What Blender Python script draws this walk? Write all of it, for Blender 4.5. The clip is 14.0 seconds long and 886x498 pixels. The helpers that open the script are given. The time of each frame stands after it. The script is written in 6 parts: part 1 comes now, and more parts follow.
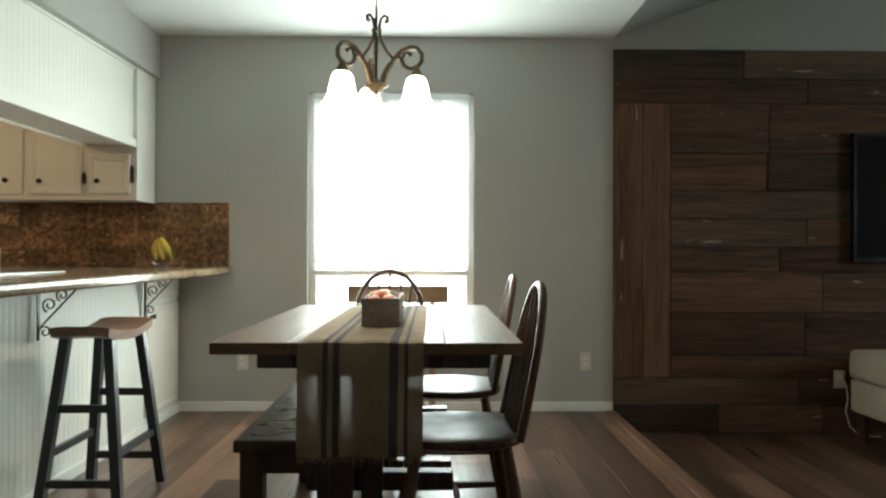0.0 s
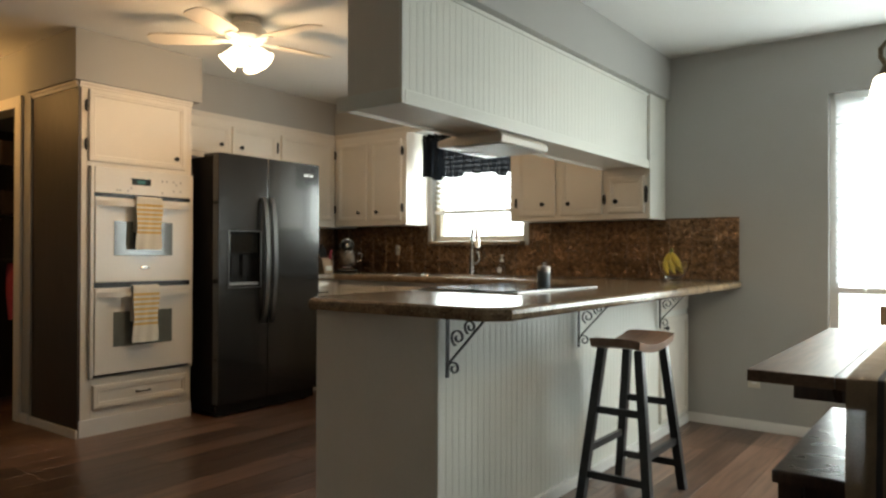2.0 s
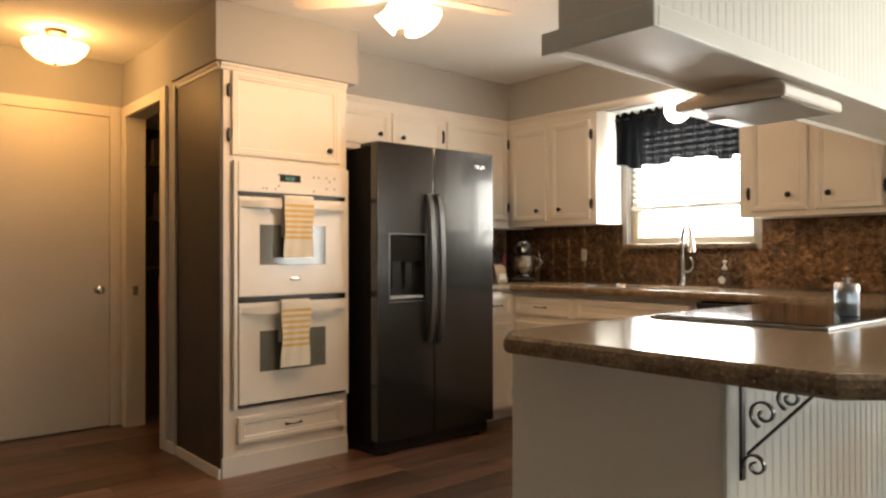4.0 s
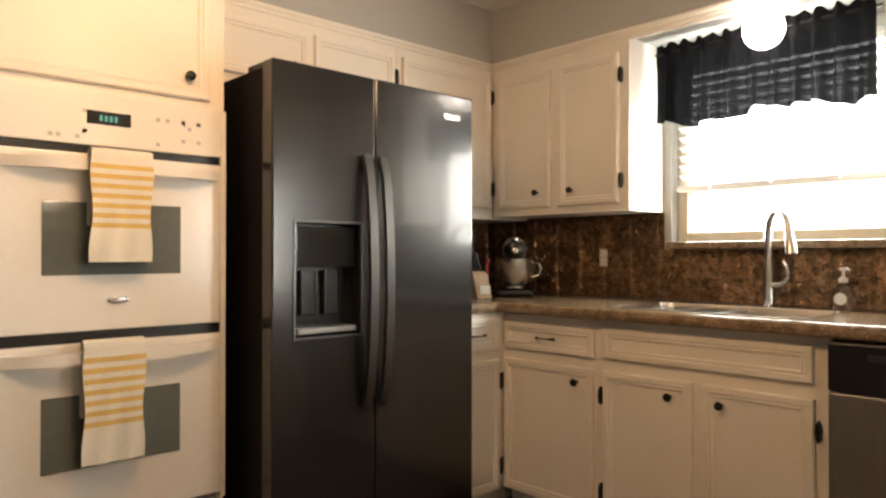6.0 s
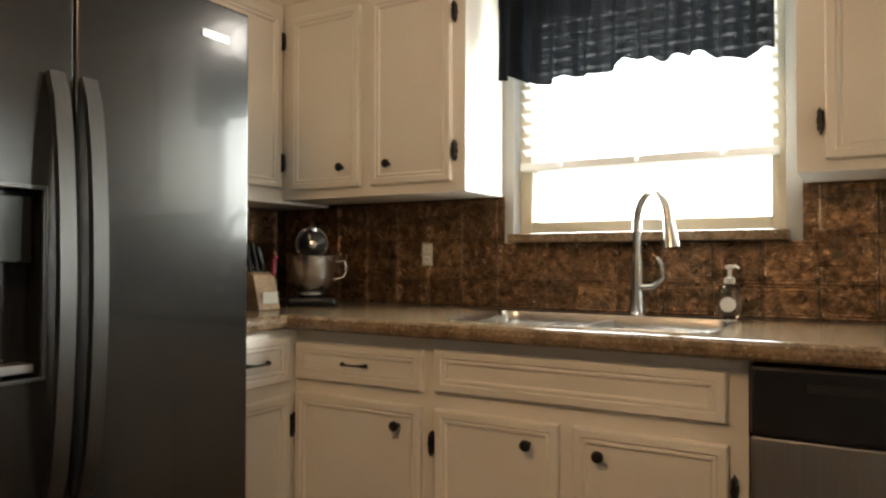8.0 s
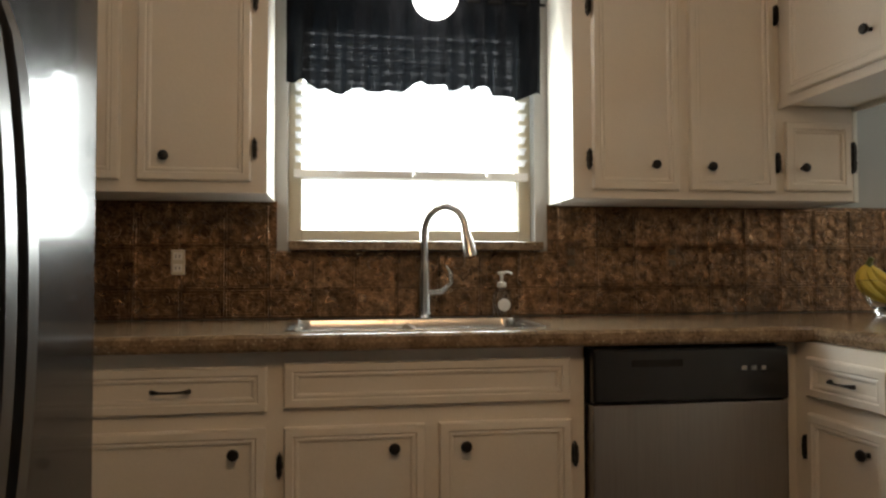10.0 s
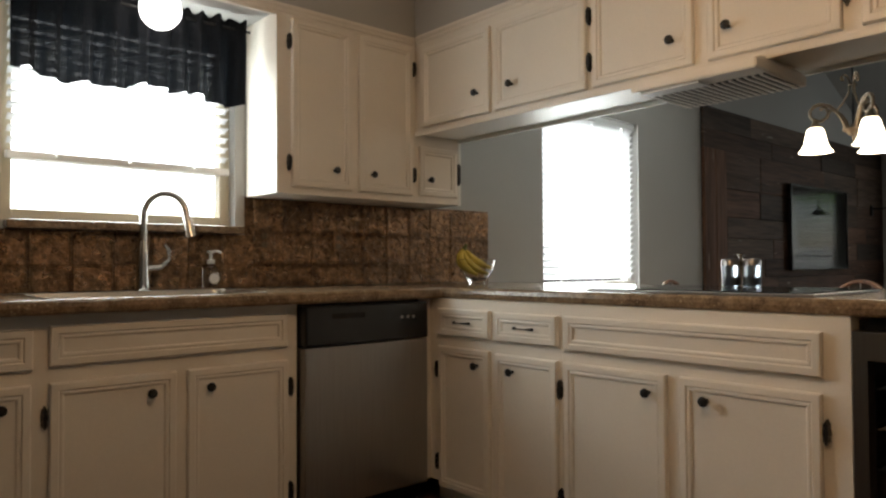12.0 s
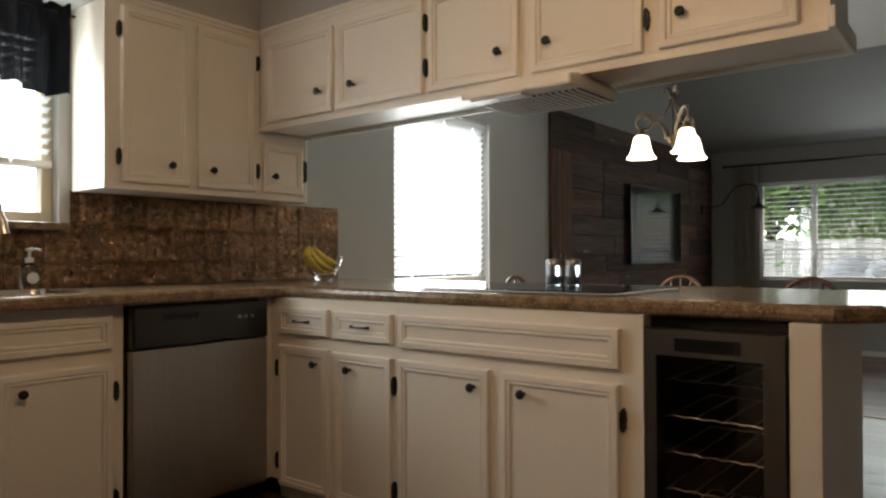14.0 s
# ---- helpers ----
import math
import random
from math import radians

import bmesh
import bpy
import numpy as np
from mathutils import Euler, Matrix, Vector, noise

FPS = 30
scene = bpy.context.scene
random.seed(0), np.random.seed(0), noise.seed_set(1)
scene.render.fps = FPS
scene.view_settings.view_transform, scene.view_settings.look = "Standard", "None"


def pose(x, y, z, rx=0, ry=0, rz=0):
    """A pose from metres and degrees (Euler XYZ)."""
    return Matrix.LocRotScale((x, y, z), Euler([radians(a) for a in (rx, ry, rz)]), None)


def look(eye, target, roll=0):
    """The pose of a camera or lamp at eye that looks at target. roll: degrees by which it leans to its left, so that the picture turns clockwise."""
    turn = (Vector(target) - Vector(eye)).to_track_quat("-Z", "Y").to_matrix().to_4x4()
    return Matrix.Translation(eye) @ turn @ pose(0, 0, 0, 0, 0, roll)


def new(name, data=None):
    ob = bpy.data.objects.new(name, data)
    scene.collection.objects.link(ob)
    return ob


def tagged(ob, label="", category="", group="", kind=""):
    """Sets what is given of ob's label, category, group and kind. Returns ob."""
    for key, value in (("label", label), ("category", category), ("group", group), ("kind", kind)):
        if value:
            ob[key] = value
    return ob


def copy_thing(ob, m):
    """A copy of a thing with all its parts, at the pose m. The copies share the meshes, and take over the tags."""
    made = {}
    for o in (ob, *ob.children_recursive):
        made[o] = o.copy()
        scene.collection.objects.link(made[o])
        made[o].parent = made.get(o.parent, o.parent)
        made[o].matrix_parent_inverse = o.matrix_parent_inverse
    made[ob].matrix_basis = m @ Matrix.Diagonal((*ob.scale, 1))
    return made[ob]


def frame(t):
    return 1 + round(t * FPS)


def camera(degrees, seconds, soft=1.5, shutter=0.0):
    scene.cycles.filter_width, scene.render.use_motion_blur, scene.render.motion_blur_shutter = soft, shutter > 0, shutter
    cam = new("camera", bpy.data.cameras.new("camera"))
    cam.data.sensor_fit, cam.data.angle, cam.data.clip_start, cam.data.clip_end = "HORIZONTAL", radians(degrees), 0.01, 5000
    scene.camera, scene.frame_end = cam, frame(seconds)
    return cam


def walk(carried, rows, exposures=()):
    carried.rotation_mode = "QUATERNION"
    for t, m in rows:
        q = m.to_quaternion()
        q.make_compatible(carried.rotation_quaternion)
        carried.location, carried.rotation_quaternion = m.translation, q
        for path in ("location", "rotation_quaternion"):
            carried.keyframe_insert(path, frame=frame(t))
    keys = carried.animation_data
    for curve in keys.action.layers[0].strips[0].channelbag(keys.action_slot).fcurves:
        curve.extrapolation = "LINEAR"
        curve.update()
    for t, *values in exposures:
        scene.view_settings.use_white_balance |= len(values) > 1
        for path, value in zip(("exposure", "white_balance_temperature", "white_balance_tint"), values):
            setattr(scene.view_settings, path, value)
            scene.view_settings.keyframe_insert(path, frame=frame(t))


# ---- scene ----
cam = camera(63.9, 14.0, soft=2.4)
PATH = [
    (0, (-0.36, -0.29, 1.019), (-0.331, 1.71, 1.028), 0.2),
    (0.5, (-0.333, -0.346, 1.004), (-0.49, 1.648, 1.02), 0.1),
    (1, (-0.313, -0.411, 1.003), (-0.787, 1.531, 1.021), -0.1),
    (1.5, (-0.388, -0.444, 1.049), (-1.277, 1.347, 1.063), 0.1),
    (2, (-0.47, -0.436, 1.093), (-1.669, 1.164, 1.105), 0.2),
    (2.5, (-0.579, -0.397, 1.111), (-1.909, 1.096, 1.123), 0.2),
    (3, (-0.747, -0.315, 1.124), (-2.161, 1.1, 1.131), 0.2),
    (3.2, (-0.823, -0.267, 1.128), (-2.265, 1.119, 1.136), 0.1),
    (5.3, (-2.087, 0.985, 1.126), (-3.643, 2.241, 1.144), -0.1),
    (5.5, (-2.21, 1.073, 1.136), (-3.749, 2.35, 1.153), -0.1),
    (6, (-2.448, 1.284, 1.128), (-3.908, 2.644, 1.147), -0.0),
    (6.5, (-2.604, 1.495, 1.129), (-3.957, 2.950, 1.148), -0.1),
    (7, (-2.691, 1.643, 1.127), (-3.98, 3.172, 1.15), -0.1),
    (7.5, (-2.852, 1.773, 1.118), (-4.039, 3.382, 1.147), -0.0),
    (8, (-3.017, 1.938, 1.097), (-4.044, 3.654, 1.128), 0.1),
    (8.2, (-3.084, 1.994, 1.121), (-4.036, 3.753, 1.127), 0.1),
    (10.3, (-4.078, 1.656, 1.081), (-3.554, 3.586, 1.148), -0.3),
    (10.5, (-4.155, 1.591, 1.083), (-3.495, 3.478, 1.143), -0.3),
    (11, (-4.336, 1.441, 1.058), (-3.427, 3.221, 1.116), -0.3),
    (11.5, (-4.489, 1.383, 1.038), (-3.347, 3.024, 1.088), -0.3),
    (12, (-4.601, 1.321, 1.013), (-3.28, 2.822, 1.062), -0.3),
    (12.5, (-4.707, 1.208, 1.006), (-3.34, 2.667, 1.055), -0.2),
    (13, (-4.771, 1.116, 1.016), (-3.363, 2.535, 1.061), -0.1),
    (13.5, (-4.727, 1.109, 1.019), (-3.25, 2.457, 1.056), -0.3),
    (14, (-4.542, 1.193, 1.045), (-2.975, 2.435, 1.067), -0.2),
]
EXPOSURES = [(0.0, 0.80, 6350, 1), (0.5, 0.60, 6350, 1), (1.0, 0.42, 6300, 1), (1.5, 0.30, 6300, 3), (3.0, 1.0, 6950, 13), (5.5, 1.18, 7200, 17), (6.5, 1.3, 7000, 13), (8.0, 1.02, 6700, 10), (10.5, 0.25, 6500, 11), (14.0, 0.22, 6550, 12)]
walk(cam, [(t, look(eye, target, roll)) for t, eye, target, roll in PATH], EXPOSURES)

# ---- world, sun, window light ----
world = bpy.data.worlds.new("sky")
scene.world = world
world.use_nodes = True
wn = world.node_tree.nodes
sky = wn.new("ShaderNodeTexSky")
sky.sky_type, sky.sun_disc = "NISHITA", False
sky.sun_elevation, sky.sun_rotation = radians(50), radians(166)
world.node_tree.links.new(sky.outputs["Color"], wn["Background"].inputs["Color"])
wn["Background"].inputs["Strength"].default_value = 0.08


def lamp(name, kind, m, energy, color, **kw):
    data = bpy.data.lights.new(name, kind)
    data.energy, data.color = energy, color
    for k, v in kw.items():
        if k == "size":
            data.size = v
        elif k == "size_y":
            data.shape, data.size_y = "RECTANGLE", v
        elif k == "soft":
            data.shadow_soft_size = v
        elif k == "angle":
            data.angle = v
        elif k == "spread":
            data.spread = v
    ob = new(name, data)
    ob.matrix_world = m
    return ob


SUN = Vector((0.15, -0.60, 0.75))
lamp("sun", "SUN", look(SUN * 20, (0, 0, 0)), 3.0, (1.0, 0.95, 0.87), angle=radians(0.6))
DAY = (0.92, 1.0, 0.97)
lamp("window_light_dining", "AREA", look((-0.63, 4.285, 1.25), (-0.63, 0, 1.25)), 37, DAY, size=1.0, size_y=1.5)
lamp("window_light_kitchen", "AREA", look((-3.66, 4.275, 1.55), (-3.66, 0, 1.5)), 13.5, DAY, size=0.8, size_y=0.7)
lamp("window_light_living", "AREA", look((5.01, 1.92, 1.55), (0, 1.92, 1.55)), 16, DAY, size=1.45, size_y=0.75)

# ---- materials ----
def material(name, base, rough=0.5, metal=0.0, vary=0.12, scale=3.0, fine=60.0, bump=0.05, stretch=(1, 1, 1), emit=None, power=0.0, second=None, amount=0.5, spec=0.5, per_object=0.0, coat=0.0):
    """Procedural paint, stone or metal with coarse and fine variation."""
    m = bpy.data.materials.new(name)
    m.use_nodes = True
    nt = m.node_tree
    n, l = nt.nodes, nt.links
    bs = n["Principled BSDF"]
    bs.inputs["Metallic"].default_value = metal
    bs.inputs["Specular IOR Level"].default_value = spec
    bs.inputs["Coat Weight"].default_value = coat
    tc = n.new("ShaderNodeTexCoord")
    mp = n.new("ShaderNodeMapping")
    mp.inputs["Scale"].default_value = stretch
    l.new(tc.outputs["Object"], mp.inputs["Vector"])
    big, small = n.new("ShaderNodeTexNoise"), n.new("ShaderNodeTexNoise")
    big.inputs["Scale"].default_value, big.inputs["Detail"].default_value = scale, 5
    small.inputs["Scale"].default_value, small.inputs["Detail"].default_value = fine, 4
    oi = n.new("ShaderNodeObjectInfo")
    shift = n.new("ShaderNodeVectorMath")
    shift.operation = "MULTIPLY_ADD"
    cv = n.new("ShaderNodeCombineXYZ")
    for k in ("X", "Y", "Z"):
        l.new(oi.outputs["Random"], cv.inputs[k])
    l.new(cv.outputs[0], shift.inputs[0])
    shift.inputs[1].default_value = (13, 7, 17)
    l.new(mp.outputs[0], shift.inputs[2])
    for t in (big, small):
        l.new(shift.outputs[0], t.inputs["Vector"])
    ramp = n.new("ShaderNodeMixRGB")
    other = second or tuple(c * (1 - 2 * vary) for c in base)
    ramp.inputs[1].default_value, ramp.inputs[2].default_value = (*base, 1), (*other, 1)
    fac = n.new("ShaderNodeMapRange")
    fac.inputs["From Min"].default_value, fac.inputs["From Max"].default_value = 0.5 - 0.5 * (1 - amount) * 0.8, 0.5 + 0.22
    add = n.new("ShaderNodeMath")
    add.operation = "MULTIPLY_ADD"
    l.new(small.outputs["Fac"], add.inputs[0])
    add.inputs[1].default_value = 0.5
    half = n.new("ShaderNodeMath")
    half.operation = "MULTIPLY"
    half.inputs[1].default_value = 0.5
    l.new(big.outputs["Fac"], half.inputs[0])
    l.new(half.outputs[0], add.inputs[2])
    l.new(add.outputs[0], fac.inputs["Value"])
    l.new(fac.outputs[0], ramp.inputs[0])
    out = ramp.outputs[0]
    if per_object:
        hsv = n.new("ShaderNodeHueSaturation")
        mr = n.new("ShaderNodeMapRange")
        mr.inputs["To Min"].default_value, mr.inputs["To Max"].default_value = 1 - per_object, 1 + per_object
        l.new(oi.outputs["Random"], mr.inputs["Value"])
        l.new(mr.outputs[0], hsv.inputs["Value"])
        l.new(out, hsv.inputs["Color"])
        out = hsv.outputs[0]
    l.new(out, bs.inputs["Base Color"])
    rr = n.new("ShaderNodeMapRange")
    rr.inputs["To Min"].default_value, rr.inputs["To Max"].default_value = max(rough - 0.08, 0.02), min(rough + 0.1, 1)
    l.new(big.outputs["Fac"], rr.inputs["Value"])
    l.new(rr.outputs[0], bs.inputs["Roughness"])
    if bump:
        bp = n.new("ShaderNodeBump")
        bp.inputs["Strength"].default_value, bp.inputs["Distance"].default_value = bump, 0.01
        l.new(small.outputs["Fac"], bp.inputs["Height"])
        l.new(bp.outputs[0], bs.inputs["Normal"])
    if emit:
        bs.inputs["Emission Color"].default_value = (*emit, 1)
        bs.inputs["Emission Strength"].default_value = power
    return m


def wood(name, dark, light, along="Y", rough=0.4, grain=9.0, per_object=0.25, bump=0.15, third=None, spec=0.5):
    """Wood whose grain runs along one axis, each piece different."""
    st = {"X": (0.07, 1, 1), "Y": (1, 0.07, 1), "Z": (1, 1, 0.07)}[along]
    m = material(name, light, rough, 0, 0.1, grain, grain * 7, bump, st, second=dark, amount=0.75, per_object=per_object, spec=spec)
    return m


WALL = material("wall_paint_grey", (0.40, 0.395, 0.375), 0.75, vary=0.03, scale=2, fine=180, bump=0.04)
CEIL = material("ceiling_paint", (0.72, 0.72, 0.70), 0.9, vary=0.03, scale=3, fine=120, bump=0.25)
TRIM = material("trim_paint_white", (0.78, 0.77, 0.74), 0.4, vary=0.03, scale=4, fine=90, bump=0.03)
CABINET = material("cabinet_paint_cream", (0.76, 0.71, 0.63), 0.42, vary=0.04, scale=5, fine=140, bump=0.05)
BEAD = material("beadboard_paint_white", (0.76, 0.76, 0.70), 0.45, vary=0.04, scale=3, fine=110, bump=0.04)
DOORP = material("door_paint_cream", (0.72, 0.68, 0.60), 0.45, vary=0.04, scale=3, fine=90, bump=0.03)
BLACK = material("black_iron", (0.016, 0.015, 0.014), 0.38, 0.4, vary=0.2, scale=20, fine=200, bump=0.05)
BLACKPAINT = material("black_painted_wood", (0.016, 0.017, 0.020), 0.4, vary=0.2, scale=9, fine=90, bump=0.06)
DARKGAP = material("dark_void", (0.012, 0.011, 0.010), 0.9, vary=0.2, scale=8, fine=60, bump=0)
FLOORWOOD = wood("floor_plank_wood", (0.013, 0.006, 0.004), (0.155, 0.084, 0.054), "Y", 0.30, 6.0, 0.62, 0.12)
SUBFLOOR = material("floor_joint_dark", (0.03, 0.022, 0.018), 0.8)
BARN = wood("reclaimed_barn_wood", (0.013, 0.009, 0.007), (0.108, 0.069, 0.047), "X", 0.72, 7.0, 0.45, 0.5, spec=0.25)
BARNV = wood("reclaimed_barn_wood_upright", (0.030, 0.016, 0.010), (0.140, 0.075, 0.045), "Z", 0.72, 7.0, 0.35, 0.5, spec=0.25)


def worn(m, along):
    """Pale flecks of old paint and raw wood on weathered boards."""
    n, l = m.node_tree.nodes, m.node_tree.links
    bs = n["Principled BSDF"]
    src = bs.inputs["Base Color"].links[0].from_socket
    tc, mp, oi = n.new("ShaderNodeTexCoord"), n.new("ShaderNodeMapping"), n.new("ShaderNodeObjectInfo")
    mp.inputs["Scale"].default_value = (1.6, 1, 9) if along == "X" else (9, 1, 1.6)
    l.new(tc.outputs["Object"], mp.inputs["Vector"])
    cv = n.new("ShaderNodeCombineXYZ")
    mu = n.new("ShaderNodeMath")
    mu.operation = "MULTIPLY"
    mu.inputs[1].default_value = 31.0
    l.new(oi.outputs["Random"], mu.inputs[0])
    l.new(mu.outputs[0], cv.inputs["X"])
    l.new(mu.outputs[0], cv.inputs["Z"])
    l.new(cv.outputs[0], mp.inputs["Location"])
    nz = n.new("ShaderNodeTexNoise")
    nz.inputs["Scale"].default_value, nz.inputs["Detail"].default_value, nz.inputs["Roughness"].default_value = 1.5, 8, 0.66
    l.new(mp.outputs[0], nz.inputs["Vector"])
    mr = n.new("ShaderNodeMapRange")
    mr.inputs["From Min"].default_value, mr.inputs["From Max"].default_value = 0.63, 0.675
    l.new(nz.outputs["Fac"], mr.inputs["Value"])
    mix = n.new("ShaderNodeMixRGB")
    mix.inputs[2].default_value = (0.33, 0.28, 0.22, 1)
    l.new(mr.outputs[0], mix.inputs[0])
    l.new(src, mix.inputs[1])
    # each board leans to grey or to red
    hue = n.new("ShaderNodeMixRGB")
    hue.blend_type = "MULTIPLY"
    hue.inputs[0].default_value = 1.0
    tint = n.new("ShaderNodeMixRGB")
    tint.inputs[1].default_value, tint.inputs[2].default_value = (1.25, 0.95, 0.80, 1), (0.92, 0.98, 1.02, 1)
    wn2 = n.new("ShaderNodeTexWhiteNoise")
    wn2.noise_dimensions = "1D"
    l.new(oi.outputs["Random"], wn2.inputs["W"])
    l.new(wn2.outputs["Value"], tint.inputs[0])
    l.new(mix.outputs[0], hue.inputs[1])
    l.new(tint.outputs[0], hue.inputs[2])
    l.new(hue.outputs[0], bs.inputs["Base Color"])


worn(BARN, "X")
worn(BARNV, "Z")
TABLETOP = wood("table_walnut", (0.060, 0.034, 0.020), (0.17, 0.105, 0.062), "Y", 0.46, 9.0, 0.1, 0.1, spec=0.35)
DARKWOOD = wood("dark_stained_wood", (0.018, 0.009, 0.006), (0.060, 0.030, 0.019), "Z", 0.28, 12.0, 0.15, 0.05)
CHAIRWOOD = wood("chair_stained_wood", (0.030, 0.013, 0.008), (0.115, 0.052, 0.028), "Z", 0.38, 12.0, 0.15, 0.05, spec=0.35)
SEATWOOD = wood("stool_seat_wood", (0.11, 0.055, 0.032), (0.25, 0.135, 0.080), "Y", 0.38, 10.0, 0.1, 0.08)
PALEWOOD = wood("pale_board_wood", (0.20, 0.12, 0.06), (0.42, 0.28, 0.16), "X", 0.5, 12.0, 0.1, 0.1)
CRATE = wood("weathered_crate_wood", (0.12, 0.10, 0.085), (0.34, 0.29, 0.25), "Y", 0.75, 14.0, 0.2, 0.3)
BROWNPANEL = material("dark_brown_panel", (0.046, 0.031, 0.024), 0.5, vary=0.25, scale=3, fine=40, bump=0.08, stretch=(1, 1, 0.2))
BLACKSTEEL = material("black_stainless", (0.062, 0.061, 0.060), 0.26, 0.85, vary=0.10, coat=0.35, scale=2.5, fine=150, bump=0.0, stretch=(1, 1, 0.03))
for node in BLACKSTEEL.node_tree.nodes:
    if node.type == "MAP_RANGE" and node.outputs[0].links and node.outputs[0].links[0].to_socket.name == "Roughness":
        node.inputs["To Min"].default_value, node.inputs["To Max"].default_value = 0.20, 0.29
BLACKSTEEL.node_tree.nodes["Principled BSDF"].inputs["Coat Roughness"].default_value = 0.06
STEEL = material("brushed_steel", (0.40, 0.38, 0.36), 0.34, 1.0, vary=0.1, scale=3, fine=160, bump=0.02, stretch=(1, 1, 0.03))
# satin steel with the dark room it mirrors put into its colour
HANDLE = material("satin_steel_dark_reflection", (0.15, 0.145, 0.14), 0.34, 1.0, vary=0.1, scale=3, fine=160, bump=0.01, stretch=(1, 1, 0.03))
DARKSTEEL = material("smoked_steel", (0.20, 0.18, 0.16), 0.36, 1.0, vary=0.1, scale=3, fine=160, bump=0.02, stretch=(1, 1, 0.03))
CHROME = material("satin_nickel", (0.60, 0.58, 0.55), 0.22, 1.0, vary=0.06, scale=6, fine=80, bump=0.01)
PLASTIC = material("black_plastic", (0.010, 0.010, 0.011), 0.22, vary=0.1, scale=6, fine=120, bump=0.02)
DARKGLASS = material("dark_glass", (0.012, 0.014, 0.014), 0.06, vary=0.1, scale=3, fine=30, bump=0)
# dark glass lightened to grey: the reflections in it are put into the colour
OVENGLASS = material("oven_glass_reflection_grey", (0.13, 0.145, 0.135), 0.07, vary=0.1, scale=3, fine=30, bump=0)
OVENWHITE = material("white_enamel", (0.74, 0.71, 0.65), 0.22, vary=0.03, scale=4, fine=70, bump=0.01)
FRIDGESIDE = material("fridge_side_black", (0.007, 0.006, 0.006), 0.7, vary=0.2, scale=6, fine=220, bump=0.1, spec=0.12)
BRONZE = material("aged_bronze", (0.22, 0.165, 0.11), 0.42, 0.8, vary=0.3, scale=14, fine=120, bump=0.06, second=(0.06, 0.045, 0.03))
BURLAP = material("burlap", (0.36, 0.265, 0.17), 0.95, vary=0.2, scale=10, fine=260, bump=0.6)


def open_cloth(m, share):
    """Loose weave that shows a little of what is behind it."""
    n, l = m.node_tree.nodes, m.node_tree.links
    see, mx = n.new("ShaderNodeBsdfTransparent"), n.new("ShaderNodeMixShader")
    mx.inputs[0].default_value = share
    l.new(n["Principled BSDF"].outputs[0], mx.inputs[1])
    l.new(see.outputs[0], mx.inputs[2])
    l.new(mx.outputs[0], n["Material Output"].inputs["Surface"])


open_cloth(BURLAP, 0.18)
STRIPE = material("runner_stripe_navy", (0.075, 0.068, 0.066), 0.95, vary=0.25, scale=20, fine=260, bump=0.6)
TOWEL = material("towel_cotton_cream", (0.74, 0.69, 0.58), 0.95, vary=0.06, scale=12, fine=240, bump=0.5)
TOWELY = material("towel_stripe_yellow", (0.72, 0.48, 0.16), 0.95, vary=0.1, scale=12, fine=240, bump=0.5)
BEIGE = material("beige_upholstery", (0.42, 0.36, 0.28), 0.9, vary=0.08, scale=6, fine=220, bump=0.4)
CURTAINM = material("linen_curtain", (0.40, 0.36, 0.30), 0.95, vary=0.1, scale=8, fine=240, bump=0.3)
ORANGE = material("apple_skin_red", (0.52, 0.085, 0.045), 0.35, vary=0.25, scale=18, fine=90, bump=0.02, second=(0.60, 0.26, 0.07))
BANANA = material("banana_skin", (0.72, 0.50, 0.06), 0.5, vary=0.2, scale=14, fine=90, bump=0.05, second=(0.50, 0.40, 0.05))
STEM = material("banana_stem_green", (0.12, 0.14, 0.03), 0.6)
PLATE = material("ivory_plate", (0.62, 0.58, 0.48), 0.4, vary=0.03)
FENCEWOOD = wood("fence_board_grey", (0.32, 0.31, 0.29), (0.56, 0.54, 0.51), "Z", 0.85, 8.0, 0.25, 0.2)
LEAF = material("leaf_green", (0.10, 0.19, 0.035), 0.6, vary=0.3, scale=3, fine=20, bump=0, second=(0.14, 0.22, 0.06))
BARK = material("bark", (0.12, 0.09, 0.07), 0.9, vary=0.3, scale=12, fine=50, bump=0.5)
GRASS = material("lawn_grass", (0.07, 0.11, 0.03), 0.9, vary=0.3, scale=4, fine=40, bump=0.4)
def leaf_glow(m):
    """Leaves let part of the sun through."""
    n, l = m.node_tree.nodes, m.node_tree.links
    tr, mx = n.new("ShaderNodeBsdfTranslucent"), n.new("ShaderNodeMixShader")
    tr.inputs["Color"].default_value = (0.22, 0.36, 0.06, 1)
    mx.inputs[0].default_value = 0.4
    l.new(n["Principled BSDF"].outputs[0], mx.inputs[1])
    l.new(tr.outputs[0], mx.inputs[2])
    l.new(mx.outputs[0], n["Material Output"].inputs["Surface"])


leaf_glow(LEAF)
TARP = material("grey_tarpaulin", (0.20, 0.21, 0.22), 0.45, vary=0.25, scale=3, fine=30, bump=0.3)


def blind_slat():
    """White vinyl that glows a little with the daylight behind it."""
    m = material("blind_slat_white", (0.80, 0.80, 0.78), 0.5, vary=0.02)
    n, l = m.node_tree.nodes, m.node_tree.links
    tr = n.new("ShaderNodeBsdfTranslucent")
    tr.inputs["Color"].default_value = (0.94, 0.95, 0.95, 1)
    mx = n.new("ShaderNodeMixShader")
    mx.inputs[0].default_value = 0.75
    l.new(n["Principled BSDF"].outputs[0], mx.inputs[1])
    l.new(tr.outputs[0], mx.inputs[2])
    l.new(mx.outputs[0], n["Material Output"].inputs["Surface"])
    return m


